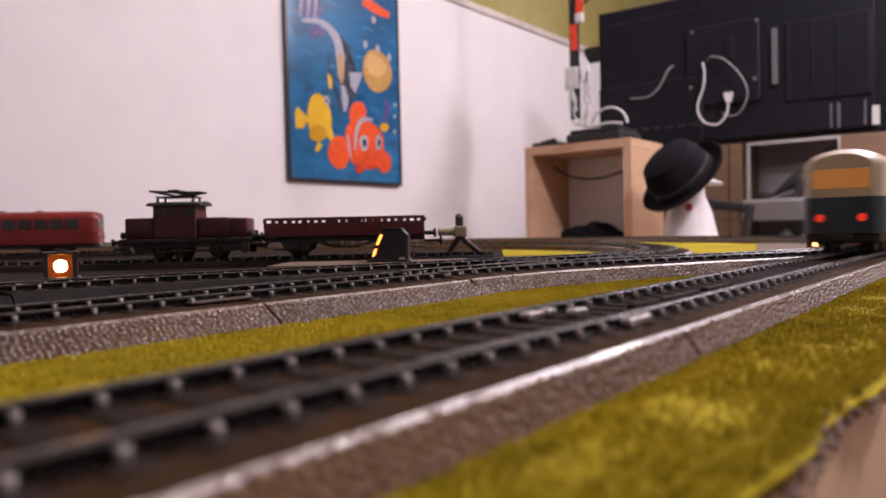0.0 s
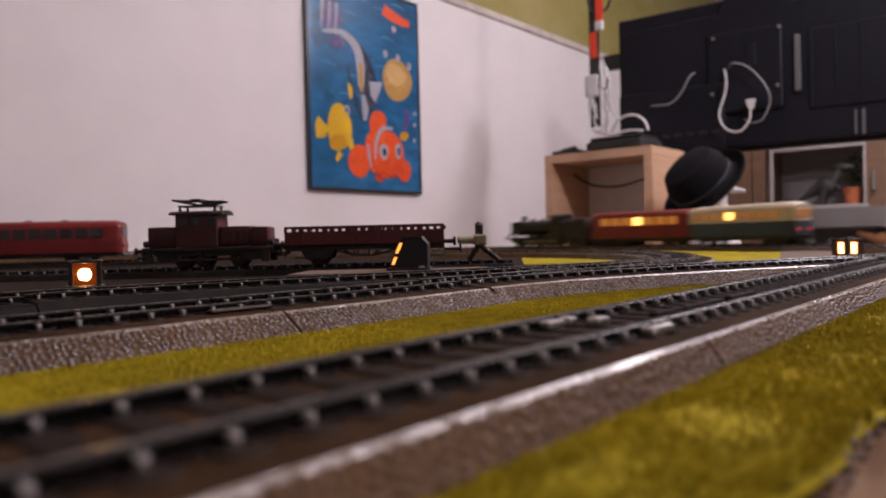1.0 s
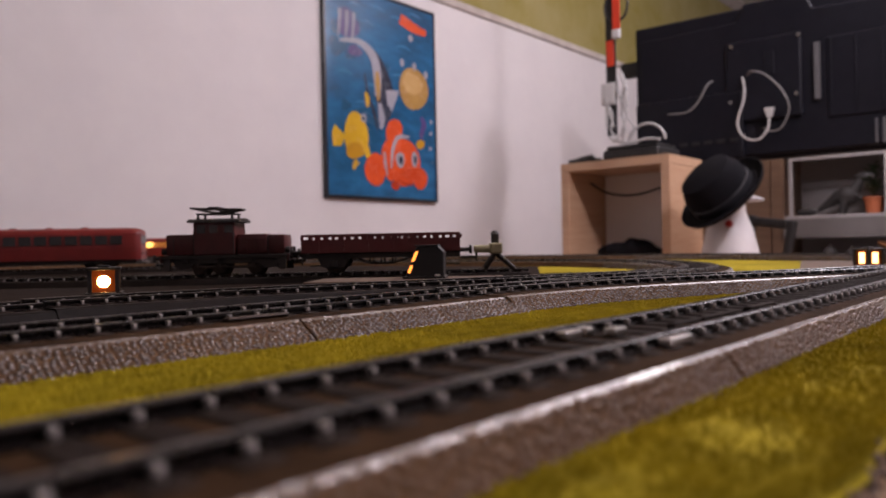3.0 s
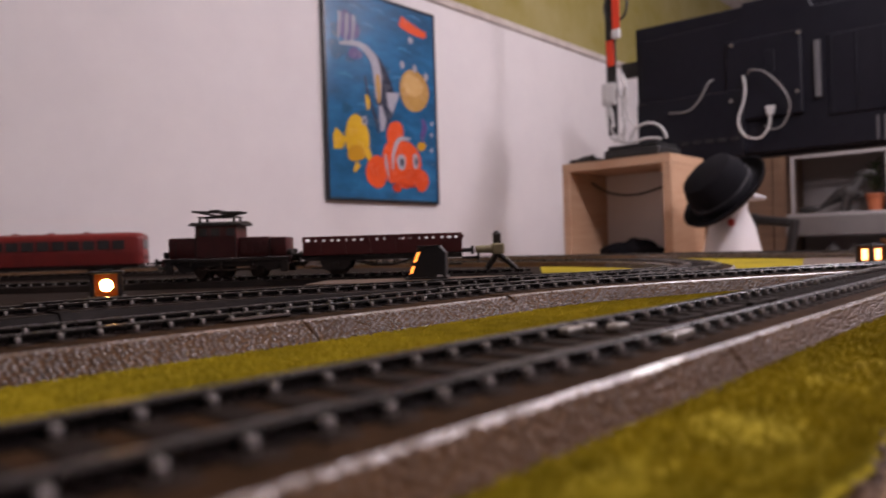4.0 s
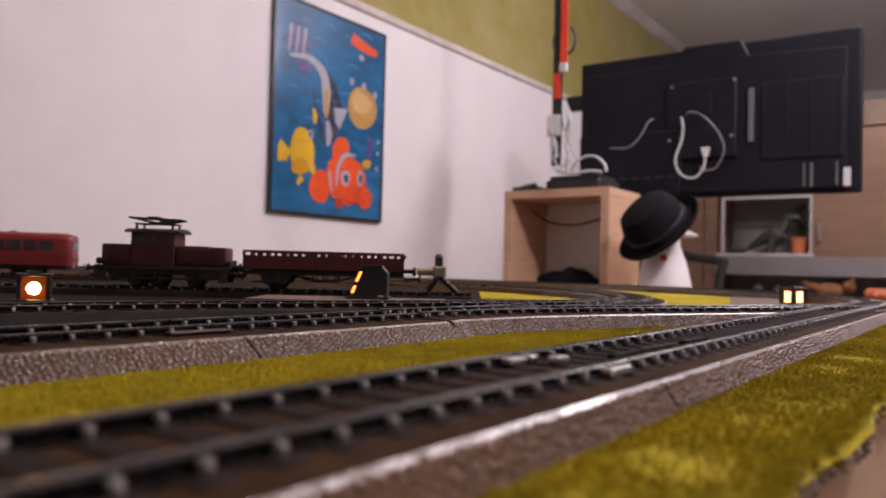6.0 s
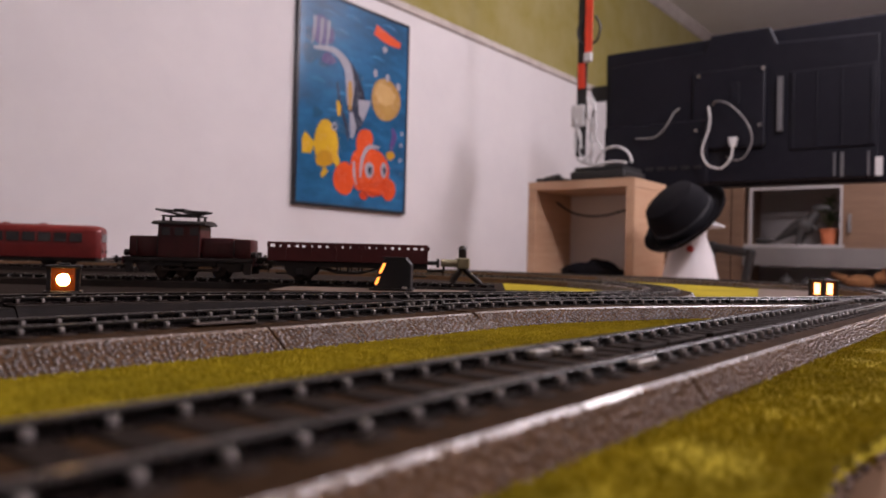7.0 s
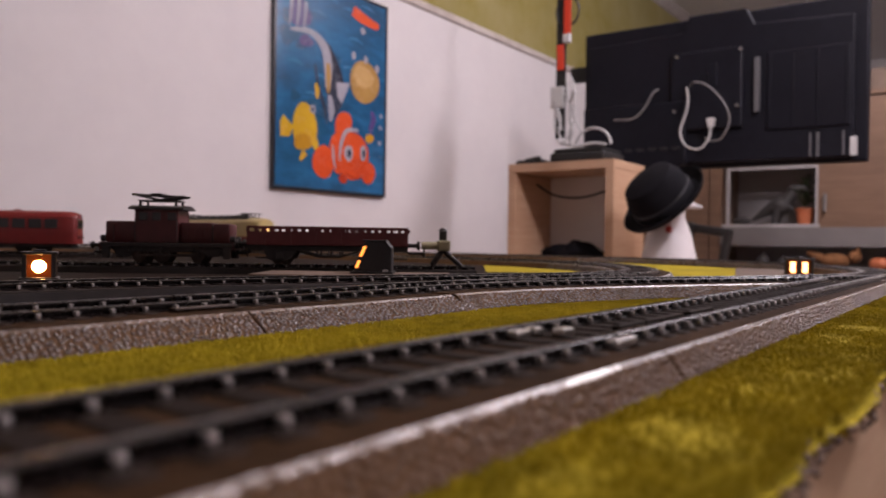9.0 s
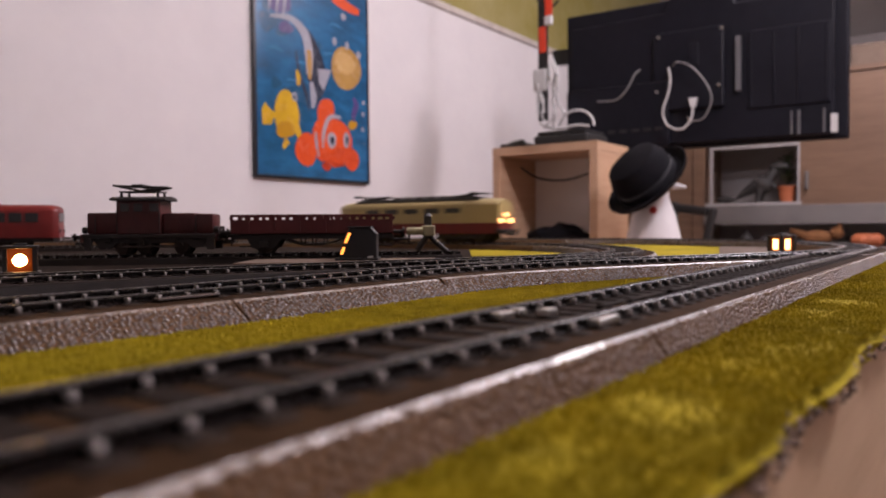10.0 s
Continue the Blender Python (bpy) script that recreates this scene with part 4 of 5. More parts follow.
# plant, dinosaur, toys
th = thing("potted_plant", "small dark green plant in an orange pot on the niche shelf", "plant", pose(3.62, 0.665, 0.1285))
part("pot", lathe([(0, 0), (0.032, 0), (0.040, 0.06), (0.044, 0.062), (0.044, 0.072), (0.036, 0.072), (0.034, 0.055), (0, 0.055)], n=24), TERRACOTTA, th, smooth=True)
rnd = random.Random(4)
bm = bmesh.new()
for k in range(70):
    a, e, r = rnd.uniform(0, 6.28), rnd.uniform(0.2, 1.5), rnd.uniform(0.05, 0.16)
    c = Vector((0.6 * r * math.cos(a) * math.cos(e), 0.42 * r * math.sin(a) * math.cos(e), 0.07 + r * math.sin(e)))
    d = Vector((math.cos(a), math.sin(a), 0.5)).normalized() * 0.022
    s = Vector((-math.sin(a), math.cos(a), 0)) * 0.008
    vs = [bm.verts.new(c - d), bm.verts.new(c + s + Vector((0, 0, 0.004))), bm.verts.new(c + d), bm.verts.new(c - s)]
    bm.faces.new(vs)
tagged(part("foliage", bm, LEAF, th), kind="stuff")
bm = ball((0, -0.005, 0.085), 0.040, squash=(0.8, 1.2, 1.0))
rod((0, 0.025, 0.080), (0, 0.13, 0.012), 0.032, bm, 12, 0.004)
rod((0, -0.025, 0.100), (0, -0.055, 0.150), 0.028, bm, 12, 0.019)
ball((0, -0.070, 0.160), 0.027, bm, squash=(0.8, 1.6, 0.8))
for q in (-0.02, 0.02):
    rod((q, 0.005, 0.07), (q, 0.018, 0.0), 0.018, bm, 10, 0.012)
    rod((q, -0.035, 0.09), (q, -0.06, 0.065), 0.006, bm, 8)
tagged(part("dinosaur_toy", bm, TOY_GREY, m=pose(3.61, 0.77, 0.1285), smooth=True), "dark grey dinosaur toy on the niche shelf", "toy")
bm = ball((0, 0, 0.018), 0.018, squash=(1, 2.6, 0.9))
tagged(part("small_toy", bm, TOY_GREY, m=pose(3.6, 0.93, 0.1285), smooth=True), "small dark toy lying on the niche shelf", "toy")
bm = ball((0, 0, 0.04), 0.04, squash=(0.9, 1.5, 0.9))
ball((0, -0.075, 0.06), 0.028, bm)
for q in (-0.015, 0.015):
    rod((q, -0.085, 0.075), (q, -0.09, 0.115), 0.012, bm, 8, 0.003)
rod((0, 0.05, 0.05), (0, 0.11, 0.075), 0.022, bm, 10, 0.010)
tagged(part("fox_toy", bm, TOY_BROWN, m=pose(3.56, 0.535, -0.0715), smooth=True), "brown furry toy animal with pricked ears", "toy")
bm = bmesh.new()
for k in range(9):
    a = k * 2 * math.pi / 9
    ball((0.022 * math.cos(a), 0.035 * math.sin(a), 0.03), 0.03, bm, 10, 7, (1, 1, 0.95))
tagged(part("pumpkin_toy", bm, TERRACOTTA, m=pose(3.56, 0.345, -0.0715), smooth=True), "ribbed orange-brown pumpkin ornament", "ornament")
for yy, r in ((0.83, 0.03), (0.745, 0.025)):
    bm = ball((0, 0, r), r)
    rod((0, 0, 1.6 * r), (0, 0, 2.6 * r), 0.5 * r, bm, 10, 0.1 * r)
    tagged(part("grey_ornament", bm, TOY_GREY, m=pose(3.57, yy, -0.0715), smooth=True), "small dark grey ornament on the lower shelf", "ornament")
# low stool-table beyond the railway's end
th = thing("side_table", "narrow pale side table with black things on it", "table", pose(2.75, 0.005, FLOOR))
part("tabletop", box((0, -0.046, 0.395), (0.30, 0.12, 0.415), 0.003), GREY_BOARD, th)
part("leg", box((0.004, -0.028, 0), (0.04, 0.009, 0.3945), 0.002), NICHE, th)
part("leg", box((0.006, 0.013, 0), (0.05, 0.046, 0.3945), 0.002), BLACK, th)
part("leg", box((0.24, -0.028, 0), (0.28, 0.009, 0.3945), 0.002), NICHE, th)
part("leg", box((0.24, 0.073, 0), (0.28, 0.11, 0.3945), 0.002), BLACK, th)
th = thing("charger_heap", "heap of small black chargers on the side table", "gadgets", pose(2.76, 0.005, FLOOR + 0.4155))
for k in range(14):
    part("charger", box((0.05 + 0.012 * (k % 3), -0.032 + 0.0105 * k, 0), (0.11, -0.0219 + 0.0105 * k, 0.025 + 0.03 * abs(math.sin(k * 1.9))), 0.003), BLACK, th)
# the ceiling lamp itself
for lx, ly, lz in (LAMP_AT, LAMP_FAR):
    th = thing("pendant_lamp", "round white glass pendant lamp, switched on", "lamp", pose(lx, ly, CEIL), "pendant lamps")
    part("base", rod((0, 0, -0.02), (0, 0, -0.001), 0.05, n=32, bevel=0.004), WHITE_PLASTIC, th, smooth=True)
    part("pendant_rod", rod((0, 0, lz - CEIL + 0.115), (0, 0, -0.02), 0.005, n=10), STEEL, th)
    globe = part("glass_globe", ball((0, 0, lz - CEIL), 0.118, u=32, v=20), LAMP_GLASS, th, smooth=True)
    globe.visible_shadow = False


# ---- lineside things ----
def at_rail(x, y, head, z=RAIL_TOP):
    return pose(x, y, z, 0, 0, head)


def wheel_pair(parent, x, r=0.0052, half=0.0072, spokes=False):
    for s in (-1, 1):
        bm = rod((x, s * half, r), (x, s * (half + 0.0026), r), r, n=24, bevel=0.0004)
        rod((x, s * (half - 0.0008), r), (x, s * half, r), r + 0.0009, bm, 24)
        part("wheel", bm, WHEEL, parent, smooth=True)
    part("axle", rod((x, -half, r), (x, half, r), 0.0012, n=10), UNDER, parent)


def buffers(parent, x, sgn, z=0.0118, mat=None, reach=0.0068):
    for s in (-1, 1):
        bm = rod((x, s * 0.0098, z), (x + sgn * (reach - 0.0012), s * 0.0098, z), 0.0012, n=12)
        rod((x + sgn * (reach - 0.0012), s * 0.0098, z), (x + sgn * reach, s * 0.0098, z), 0.0026, bm, 16, bevel=0.0003)
        part("buffer", bm, mat or UNDER, parent, smooth=True)


def coupling(parent, x, sgn, z=0.0072):
    bm = box((min(x, x + sgn * 0.009), -0.0012, z - 0.0008), (max(x, x + sgn * 0.009), 0.0012, z + 0.0008), 0.0003)
    box((min(x + sgn * 0.006, x + sgn * 0.0098), -0.0045, z - 0.0004), (max(x + sgn * 0.006, x + sgn * 0.0098), 0.0045, z + 0.0009), 0.0003, bm)
    rod((x + sgn * 0.0096, -0.004, z - 0.002), (x + sgn * 0.0096, 0.004, z + 0.003), 0.0006, bm, 8)
    part("coupling", bm, UNDER, parent)


def stake_wagon():
    th = thing("low_side_wagon", "dark red two-axle goods wagon with slotted side rails", "wagon", at_rail(*WAGON_AT, SIDE_HEAD), "standing stock")
    L, B = 0.0457, 0.0148
    part("floor", box((-L, -B + 0.001, 0.0108), (L, B - 0.001, 0.0124), 0.0003), UNDER, th)
    rnd = random.Random(2)
    for s in (-1, 1):
        bm = box((-L, min(s * B, s * (B - 0.001)), 0.0112), (L, max(s * B, s * (B - 0.001)), 0.0190), 0.0002)
        part("side_board", bm, WAGON_RED, th)
        part("top_rail", box((-L, min(s * B, s * (B - 0.001)), 0.0207), (L, max(s * B, s * (B - 0.001)), 0.0220), 0.0002), WAGON_RED, th)
        n = 20
        for k in range(n + 1):
            xx = -L + 0.0006 + k * (2 * L - 0.0012) / n
            w = 0.0009 if k % 3 else 0.0016
            part("stake", box((xx - w, min(s * B, s * (B - 0.0011)), 0.0189), (xx + w, max(s * B, s * (B - 0.0011)), 0.0208)), WAGON_RED, th)
        for k in range(6):
            xx = -L + 0.010 + k * (2 * L - 0.020) / 5
            part("side_rib", box((xx - 0.0006, min(s * B, s * (B + 0.0005)), 0.0115), (xx + 0.0006, max(s * B, s * (B + 0.0005)), 0.0190)), WAGON_RED, th)
        part("sole_bar", box((-L, min(s * 0.0118, s * 0.0104), 0.0080), (L, max(s * 0.0118, s * 0.0104), 0.0107), 0.0002), UNDER, th)
        for q in (-1, 1):
            x = q * 0.0275
            part("axle_guard", prism([(x - 0.0095, 0.0082), (x + 0.0095, 0.0082), (x + 0.0068, 0.0030), (x + 0.0028, 0.0022), (x - 0.0028, 0.0022), (x - 0.0068, 0.0030)], min(s * 0.0105, s * 0.0119), max(s * 0.0105, s * 0.0119), bevel=0.0003), UNDER, th)
            part("axle_box", box((x - 0.0022, min(s * 0.0119, s * 0.0136), 0.0030), (x + 0.0022, max(s * 0.0119, s * 0.0136), 0.0070), 0.0005), UNDER, th)
        bm = rod((-0.0165, s * 0.0112, 0.0079), (-0.0065, s * 0.0112, 0.0048), 0.00055, n=8)
        rod((-0.0065, s * 0.0112, 0.0048), (0.0065, s * 0.0112, 0.0048), 0.00055, bm, 8)
        rod((0.0065, s * 0.0112, 0.0048), (0.0165, s * 0.0112, 0.0079), 0.00055, bm, 8)
        for q in (-0.0065, 0.0, 0.0065):
            rod((q, s * 0.0112, 0.0046), (q, s * 0.0112, 0.0082), 0.0006, bm, 8)
        part("truss_rod", bm, UNDER, th)
    for s in (-1, 1):
        part("end_board", box((min(s * L, s * (L - 0.001)), -B + 0.0011, 0.0112), (max(s * L, s * (L - 0.001)), B - 0.0011, 0.0190), 0.0002), WAGON_RED, th)
        part("brake_step", box((min(s * L, s * (L - 0.012)), -0.0128, 0.0030), (max(s * L, s * (L - 0.012)), -0.0112, 0.0040), 0.0002), UNDER, th)
        wheel_pair(th, s * 0.0275)
        buffers(th, s * L, s)
        coupling(th, s * L, s)
    return th


stake_wagon()


def electric_loco():
    th = thing("electric_shunter", "oxide red electric shunting locomotive with lowered pantograph", "locomotive", at_rail(*LOCO_AT, SIDE_HEAD + 180) @ Matrix.Diagonal((0.67, 0.80, 0.84, 1)), "standing stock")
    part("running_board", box((-0.0545, -0.0148, 0.0110), (0.0545, 0.0148, 0.0136), 0.0003), UNDER, th)
    part("hood", box((-0.0520, -0.0115, 0.0137), (-0.0270, 0.0115, 0.0282), 0.0016), LOCO_RED, th, smooth=True)
    part("hood", box((0.0095, -0.0115, 0.0137), (0.0370, 0.0115, 0.0278), 0.0016), LOCO_RED, th, smooth=True)
    part("end_hood", box((0.0375, -0.0122, 0.0137), (0.0520, 0.0122, 0.0272), 0.0014), LOCO_RED, th, smooth=True)
    cab = part("cab", box((-0.0268, -0.0138, 0.0137), (0.0092, 0.0138, 0.0362), 0.0006), LOCO_RED, th)
    for s in (-1, 1):
        for x0 in (-0.0235, -0.0125, 0.0005):
            part("window", box((x0, min(s * 0.0138, s * 0.0142), 0.0288), (x0 + 0.0072, max(s * 0.0138, s * 0.0142), 0.0342), 0.0003), GLASS_DARK, cab)
        part("hand_rail", rod((-0.0262, s * 0.0146, 0.014), (-0.0262, s * 0.0146, 0.030), 0.00035, n=6), UNDER, cab)
        part("hand_rail", rod((0.0086, s * 0.0146, 0.014), (0.0086, s * 0.0146, 0.030), 0.00035, n=6), UNDER, cab)
        part("hood_rail", rod((0.0375, s * 0.0126, 0.010), (0.0375, s * 0.0126, 0.026), 0.00035, n=6), UNDER, th)
        part("hood_rail", rod((-0.0445, s * 0.0126, 0.010), (-0.0445, s * 0.0126, 0.026), 0.00035, n=6), UNDER, th)
        for k in range(4):
            part("hood_louvre", box((0.0125 + 0.006 * k, min(s * 0.0115, s * 0.0119), 0.0165), (0.0165 + 0.006 * k, max(s * 0.0115, s * 0.0119), 0.0245), 0.0002), LOCO_RED, th)
        part("side_frame", prism([(-0.048, 0.0109), (0.048, 0.0109), (0.044, 0.0048), (0.034, 0.0040), (0.030, 0.0075), (-0.028, 0.0075), (-0.032, 0.0040), (-0.042, 0.0048)], min(s * 0.0105, s * 0.0118), max(s * 0.0105, s * 0.0118), bevel=0.0002), UNDER, th)
        for x in (-0.0240, -0.0060, 0.0250):
            bm = rod((x, s * 0.0073, 0.0064), (x, s * 0.0100, 0.0064), 0.0064, n=28, bevel=0.0004)
            rod((x, s * 0.0066, 0.0064), (x, s * 0.0073, 0.0064), 0.0074, bm, 28)
            rod((x, s * 0.0100, 0.0064), (x, s * 0.0132, 0.0064), 0.0016, bm, 12)
            part("wheel", bm, WHEEL, th, smooth=True)
        part("coupling_rod", box((-0.026, min(s * 0.0122, s * 0.0132), 0.0044), (0.027, max(s * 0.0122, s * 0.0132), 0.0060), 0.0003), WHEEL, th)
        for x in (-0.050, 0.050):
            part("step", box((x - 0.0032, min(s * 0.0125, s * 0.0146), 0.0030), (x + 0.0032, max(s * 0.0125, s * 0.0146), 0.0110), 0.0003), UNDER, th)
        for k in range(3):
            part("sand_box", box((-0.0375 + 0.027 * k, min(s * 0.0112, s * 0.0134), 0.0080), (-0.0315 + 0.027 * k, max(s * 0.0112, s * 0.0134), 0.0112), 0.0005), UNDER, th)
    for s in (-1, 1):
        part("buffer_beam", box((min(s * 0.0545, s * 0.0560), -0.0146, 0.0085), (max(s * 0.0545, s * 0.0560), 0.0146, 0.0140), 0.0003), LOCO_RED, th)
        buffers(th, s * 0.0560, s, reach=0.0072)
        coupling(th, s * 0.0555, s)
        for q in (-0.0095, 0.0095):
            part("head_lamp", rod((s * 0.0520, q, 0.0165), (s * 0.0560, q, 0.0165), 0.0022, n=14, bevel=0.0004), UNDER, th)
    part("roof", prism([(-0.0160, 0.0362), (0.0160, 0.0362), (0.0156, 0.0374), (0.0100, 0.0388), (0, 0.0393), (-0.0100, 0.0388), (-0.0156, 0.0374)], -0.0315, 0.0138, axis="x"), UNDER, th, smooth=True)
    for x in (-0.0245, 0.0055):
        for s in (-0.008, 0.008):
            part("insulator", rod((x, s, 0.0384), (x, s, 0.0420), 0.0014, n=12, r2=0.0009), UNDER, th)
    pan = part("pantograph", box((-0.0265, -0.0088, 0.0420), (0.0075, 0.0088, 0.0428), 0.0003), UNDER, th)
    for s in (-1, 1):
        part("lower_arm", rod((-0.009, s * 0.0075, 0.0428), (-0.0325, s * 0.0055, 0.0468), 0.0007, n=8), UNDER, pan)
        part("lower_arm", rod((-0.009, s * 0.0075, 0.0428), (0.0125, s * 0.0055, 0.0455), 0.0007, n=8), UNDER, pan)
        part("upper_arm", rod((-0.0325, s * 0.0055, 0.0468), (-0.010, s * 0.004, 0.0458), 0.0006, n=8), UNDER, pan)
        part("upper_arm", rod((0.0125, s * 0.0055, 0.0455), (-0.008, s * 0.004, 0.0458), 0.0006, n=8), UNDER, pan)
    part("contact_shoe", box((-0.0135, -0.015, 0.0452), (-0.0045, 0.015, 0.0470), 0.0005), UNDER, pan)
    return th


electric_loco()


def rounded_shell(L, B, z0, z1, nose=0.012, crown=0.006, n=10):
    """A coach body with rounded ends and roof."""
    bm = bmesh.new()
    rings = []
    xs = [-L, -L + 0.15 * nose, -L + 0.45 * nose, -L + nose, L - nose, L - 0.45 * nose, L - 0.15 * nose, L]
    fs = [0.72, 0.86, 0.96, 1, 1, 0.96, 0.86, 0.72]
    for x, f in zip(xs, fs):
        prof = [(-B * f, z0), (-B * f, z1 - crown)]
        for k in range(1, n):
            a = math.pi * (1 - k / n)
            prof.append((B * f * math.cos(a), z1 - crown + (crown - (1 - f) * 0.006) * math.sin(a)))
        prof += [(B * f, z1 - crown), (B * f, z0)]
        rings.append([bm.verts.new((x, y, z)) for y, z in prof])
    m = len(rings[0])
    for a, b in zip(rings, rings[1:]):
        for k in range(m - 1):
            bm.faces.new((a[k], b[k], b[k + 1], a[k + 1]))
        bm.faces.new((a[m - 1], b[m - 1], b[0], a[0]))
    bm.faces.new(rings[0])
    bm.faces.new(rings[-1][::-1])
    bmesh.ops.recalc_face_normals(bm, faces=bm.faces[:])
    return bm


def band(th, L, B, z0, z1, mat, name, nose=0.012, proud=0.0003):
    """A coloured belt round a body."""
    bm = bmesh.new()
    xs = [-L, -L + 0.15 * nose, -L + 0.45 * nose, -L + nose, L - nose, L - 0.45 * nose, L - 0.15 * nose, L]
    fs = [0.72, 0.86, 0.96, 1, 1, 0.96, 0.86, 0.72]
    loop = [(x + (proud if x > 0 else -proud) * (abs(x) > L - nose), -B * f - proud) for x, f in zip(xs, fs)] + [(x + (proud if x > 0 else -proud) * (abs(x) > L - nose), B * f + proud) for x, f in list(zip(xs, fs))[::-1]]
    lo = [bm.verts.new((x, y, z0)) for x, y in loop]
    hi = [bm.verts.new((x, y, z1)) for x, y in loop]
    for k in range(len(lo)):
        j = (k + 1) % len(lo)
        bm.faces.new((lo[k], lo[j], hi[j], hi[k]))
    bmesh.ops.recalc_face_normals(bm, faces=bm.faces[:])
    return part(name, bm, mat, th, smooth=True)


def coach(name, label, cat, L, B, z0, zw, zt, body, upper, roof, lit, windows, bulb_at=(), crown=0.006, group="", tail=False, under_z=0.004):
    th = thing(name, label, cat, group=group)
    shell = part("body", rounded_shell(L, B, z0, zt, crown=crown), upper, th, smooth=True)
    band(th, L, B, z0 - 0.0002, zw - 0.0035, body, "lower_panel")
    roof_bm = rounded_shell(L - 0.002, B * 0.90, zt - crown + 0.0012, zt + 0.0008, crown=crown * 0.8)
    part("roof", roof_bm, roof, th, smooth=True)
    z1 = zt - crown - 0.0012
    w = (2 * L - 0.03) / windows
    for s in (-1, 1):
        for k in range(windows):
            x = -L + 0.015 + (k + 0.5) * w
            mat = BULB if k in bulb_at else lit
            part("window", box((x - w * 0.40, min(s * (B - 0.0004), s * (B + 0.0005)), zw), (x + w * 0.40, max(s * (B - 0.0004), s * (B + 0.0005)), z1), 0.0004), mat, shell)
    for s in (-1, 1):
        for q in (-0.62, 0, 0.62):
            part("end_window", box((min(s * (L - 0.001), s * (L + 0.0005)), q * B * 0.72 - 0.0034, zw), (max(s * (L - 0.001), s * (L + 0.0005)), q * B * 0.72 + 0.0034, z1), 0.0003), lit, shell)
        for q in (-1, 1):
            part("end_lamp", rod((s * (L - 0.001), q * B * 0.5, z0 + 0.006), (s * (L + 0.0012), q * B * 0.5, z0 + 0.006), 0.0016, n=12), RED_LAMP if (tail and s < 0) else GLASS_DARK, th)
        coupling(th, s * L, s)
    part("underframe", box((-L + 0.004, -B + 0.002, z0 - 0.004), (L - 0.004, B - 0.002, z0 - 0.0003), 0.0005), UNDER, th)
    for s in (-1, 1):
        x = s * L * 0.62
        for q in (-1, 1):
            part("bogie_side", box((x - 0.014, min(q * 0.0105, q * 0.0125), 0.0035), (x + 0.014, max(q * 0.0105, q * 0.0125), z0 - 0.0042), 0.0006), UNDER, th)
        for d in (-0.009, 0.009):
            wheel_pair(th, x + d, 0.0050)
    for k in range(3):
        x = -L * 0.25 + k * L * 0.25
        part("equipment_box", box((x - 0.006, -0.009, 0.0045), (x + 0.006, 0.009, z0 - 0.0043), 0.0006), UNDER, th)
    return th


railcar = coach("red_railcar", "bright red railcar with rounded nose standing in a siding", "railcar", 0.1050, 0.0150, 0.0080, 0.0225, 0.0385, BRIGHT_RED, BRIGHT_RED, BRIGHT_RED, GLASS_DARK, 13, group="standing stock")
railcar.matrix_basis = at_rail(*RAILCAR_AT, RAILCAR_HEAD)
for k in range(4):
    part("roof_vent", ball((-0.05 + 0.033 * k, 0, 0.0392), 0.0022, squash=(1.8, 1.2, 0.6)), BRIGHT_RED, railcar, smooth=True)


def buffer_stop():
    x, y = along(*WAGON_AT, -0.0665)
    th = thing("buffer_stop", "yellowed cream buffer stop with dark legs and a lamp", "buffer stop", at_rail(x, y, SIDE_HEAD + 180))
    part("beam", box((-0.0035, -0.0145, 0.0090), (0.0035, 0.0145, 0.0152), 0.0010), BUFFER_CREAM, th)
    for s in (-1, 1):
        part("leg", rod((0.0, s * 0.0083, 0.0096), (0.0105, s * 0.0083, 0.0003), 0.0013, n=8), UNDER, th)
        part("leg", rod((0.0, s * 0.0083, 0.0096), (-0.0065, s * 0.0083, 0.0003), 0.0013, n=8), UNDER, th)
        part("pad", rod((-0.002, s * 0.0098, 0.012), (-0.0125, s * 0.0098, 0.012), 0.0022, n=14, bevel=0.0003), BUFFER_CREAM, th)
    part("cross_tie", box((0.004, -0.0095, 0.0050), (0.0055, 0.0095, 0.0068), 0.0003), BUFFER_CREAM, th)
    lamp = part("lamp", box((-0.0022, -0.0030, 0.0150), (0.0022, 0.0030, 0.0208), 0.0006), UNDER, th)
    part("lamp_cap", rod((0, 0, 0.0208), (0, 0, 0.0226), 0.0030, n=12, r2=0.0010), UNDER, lamp)


buffer_stop()


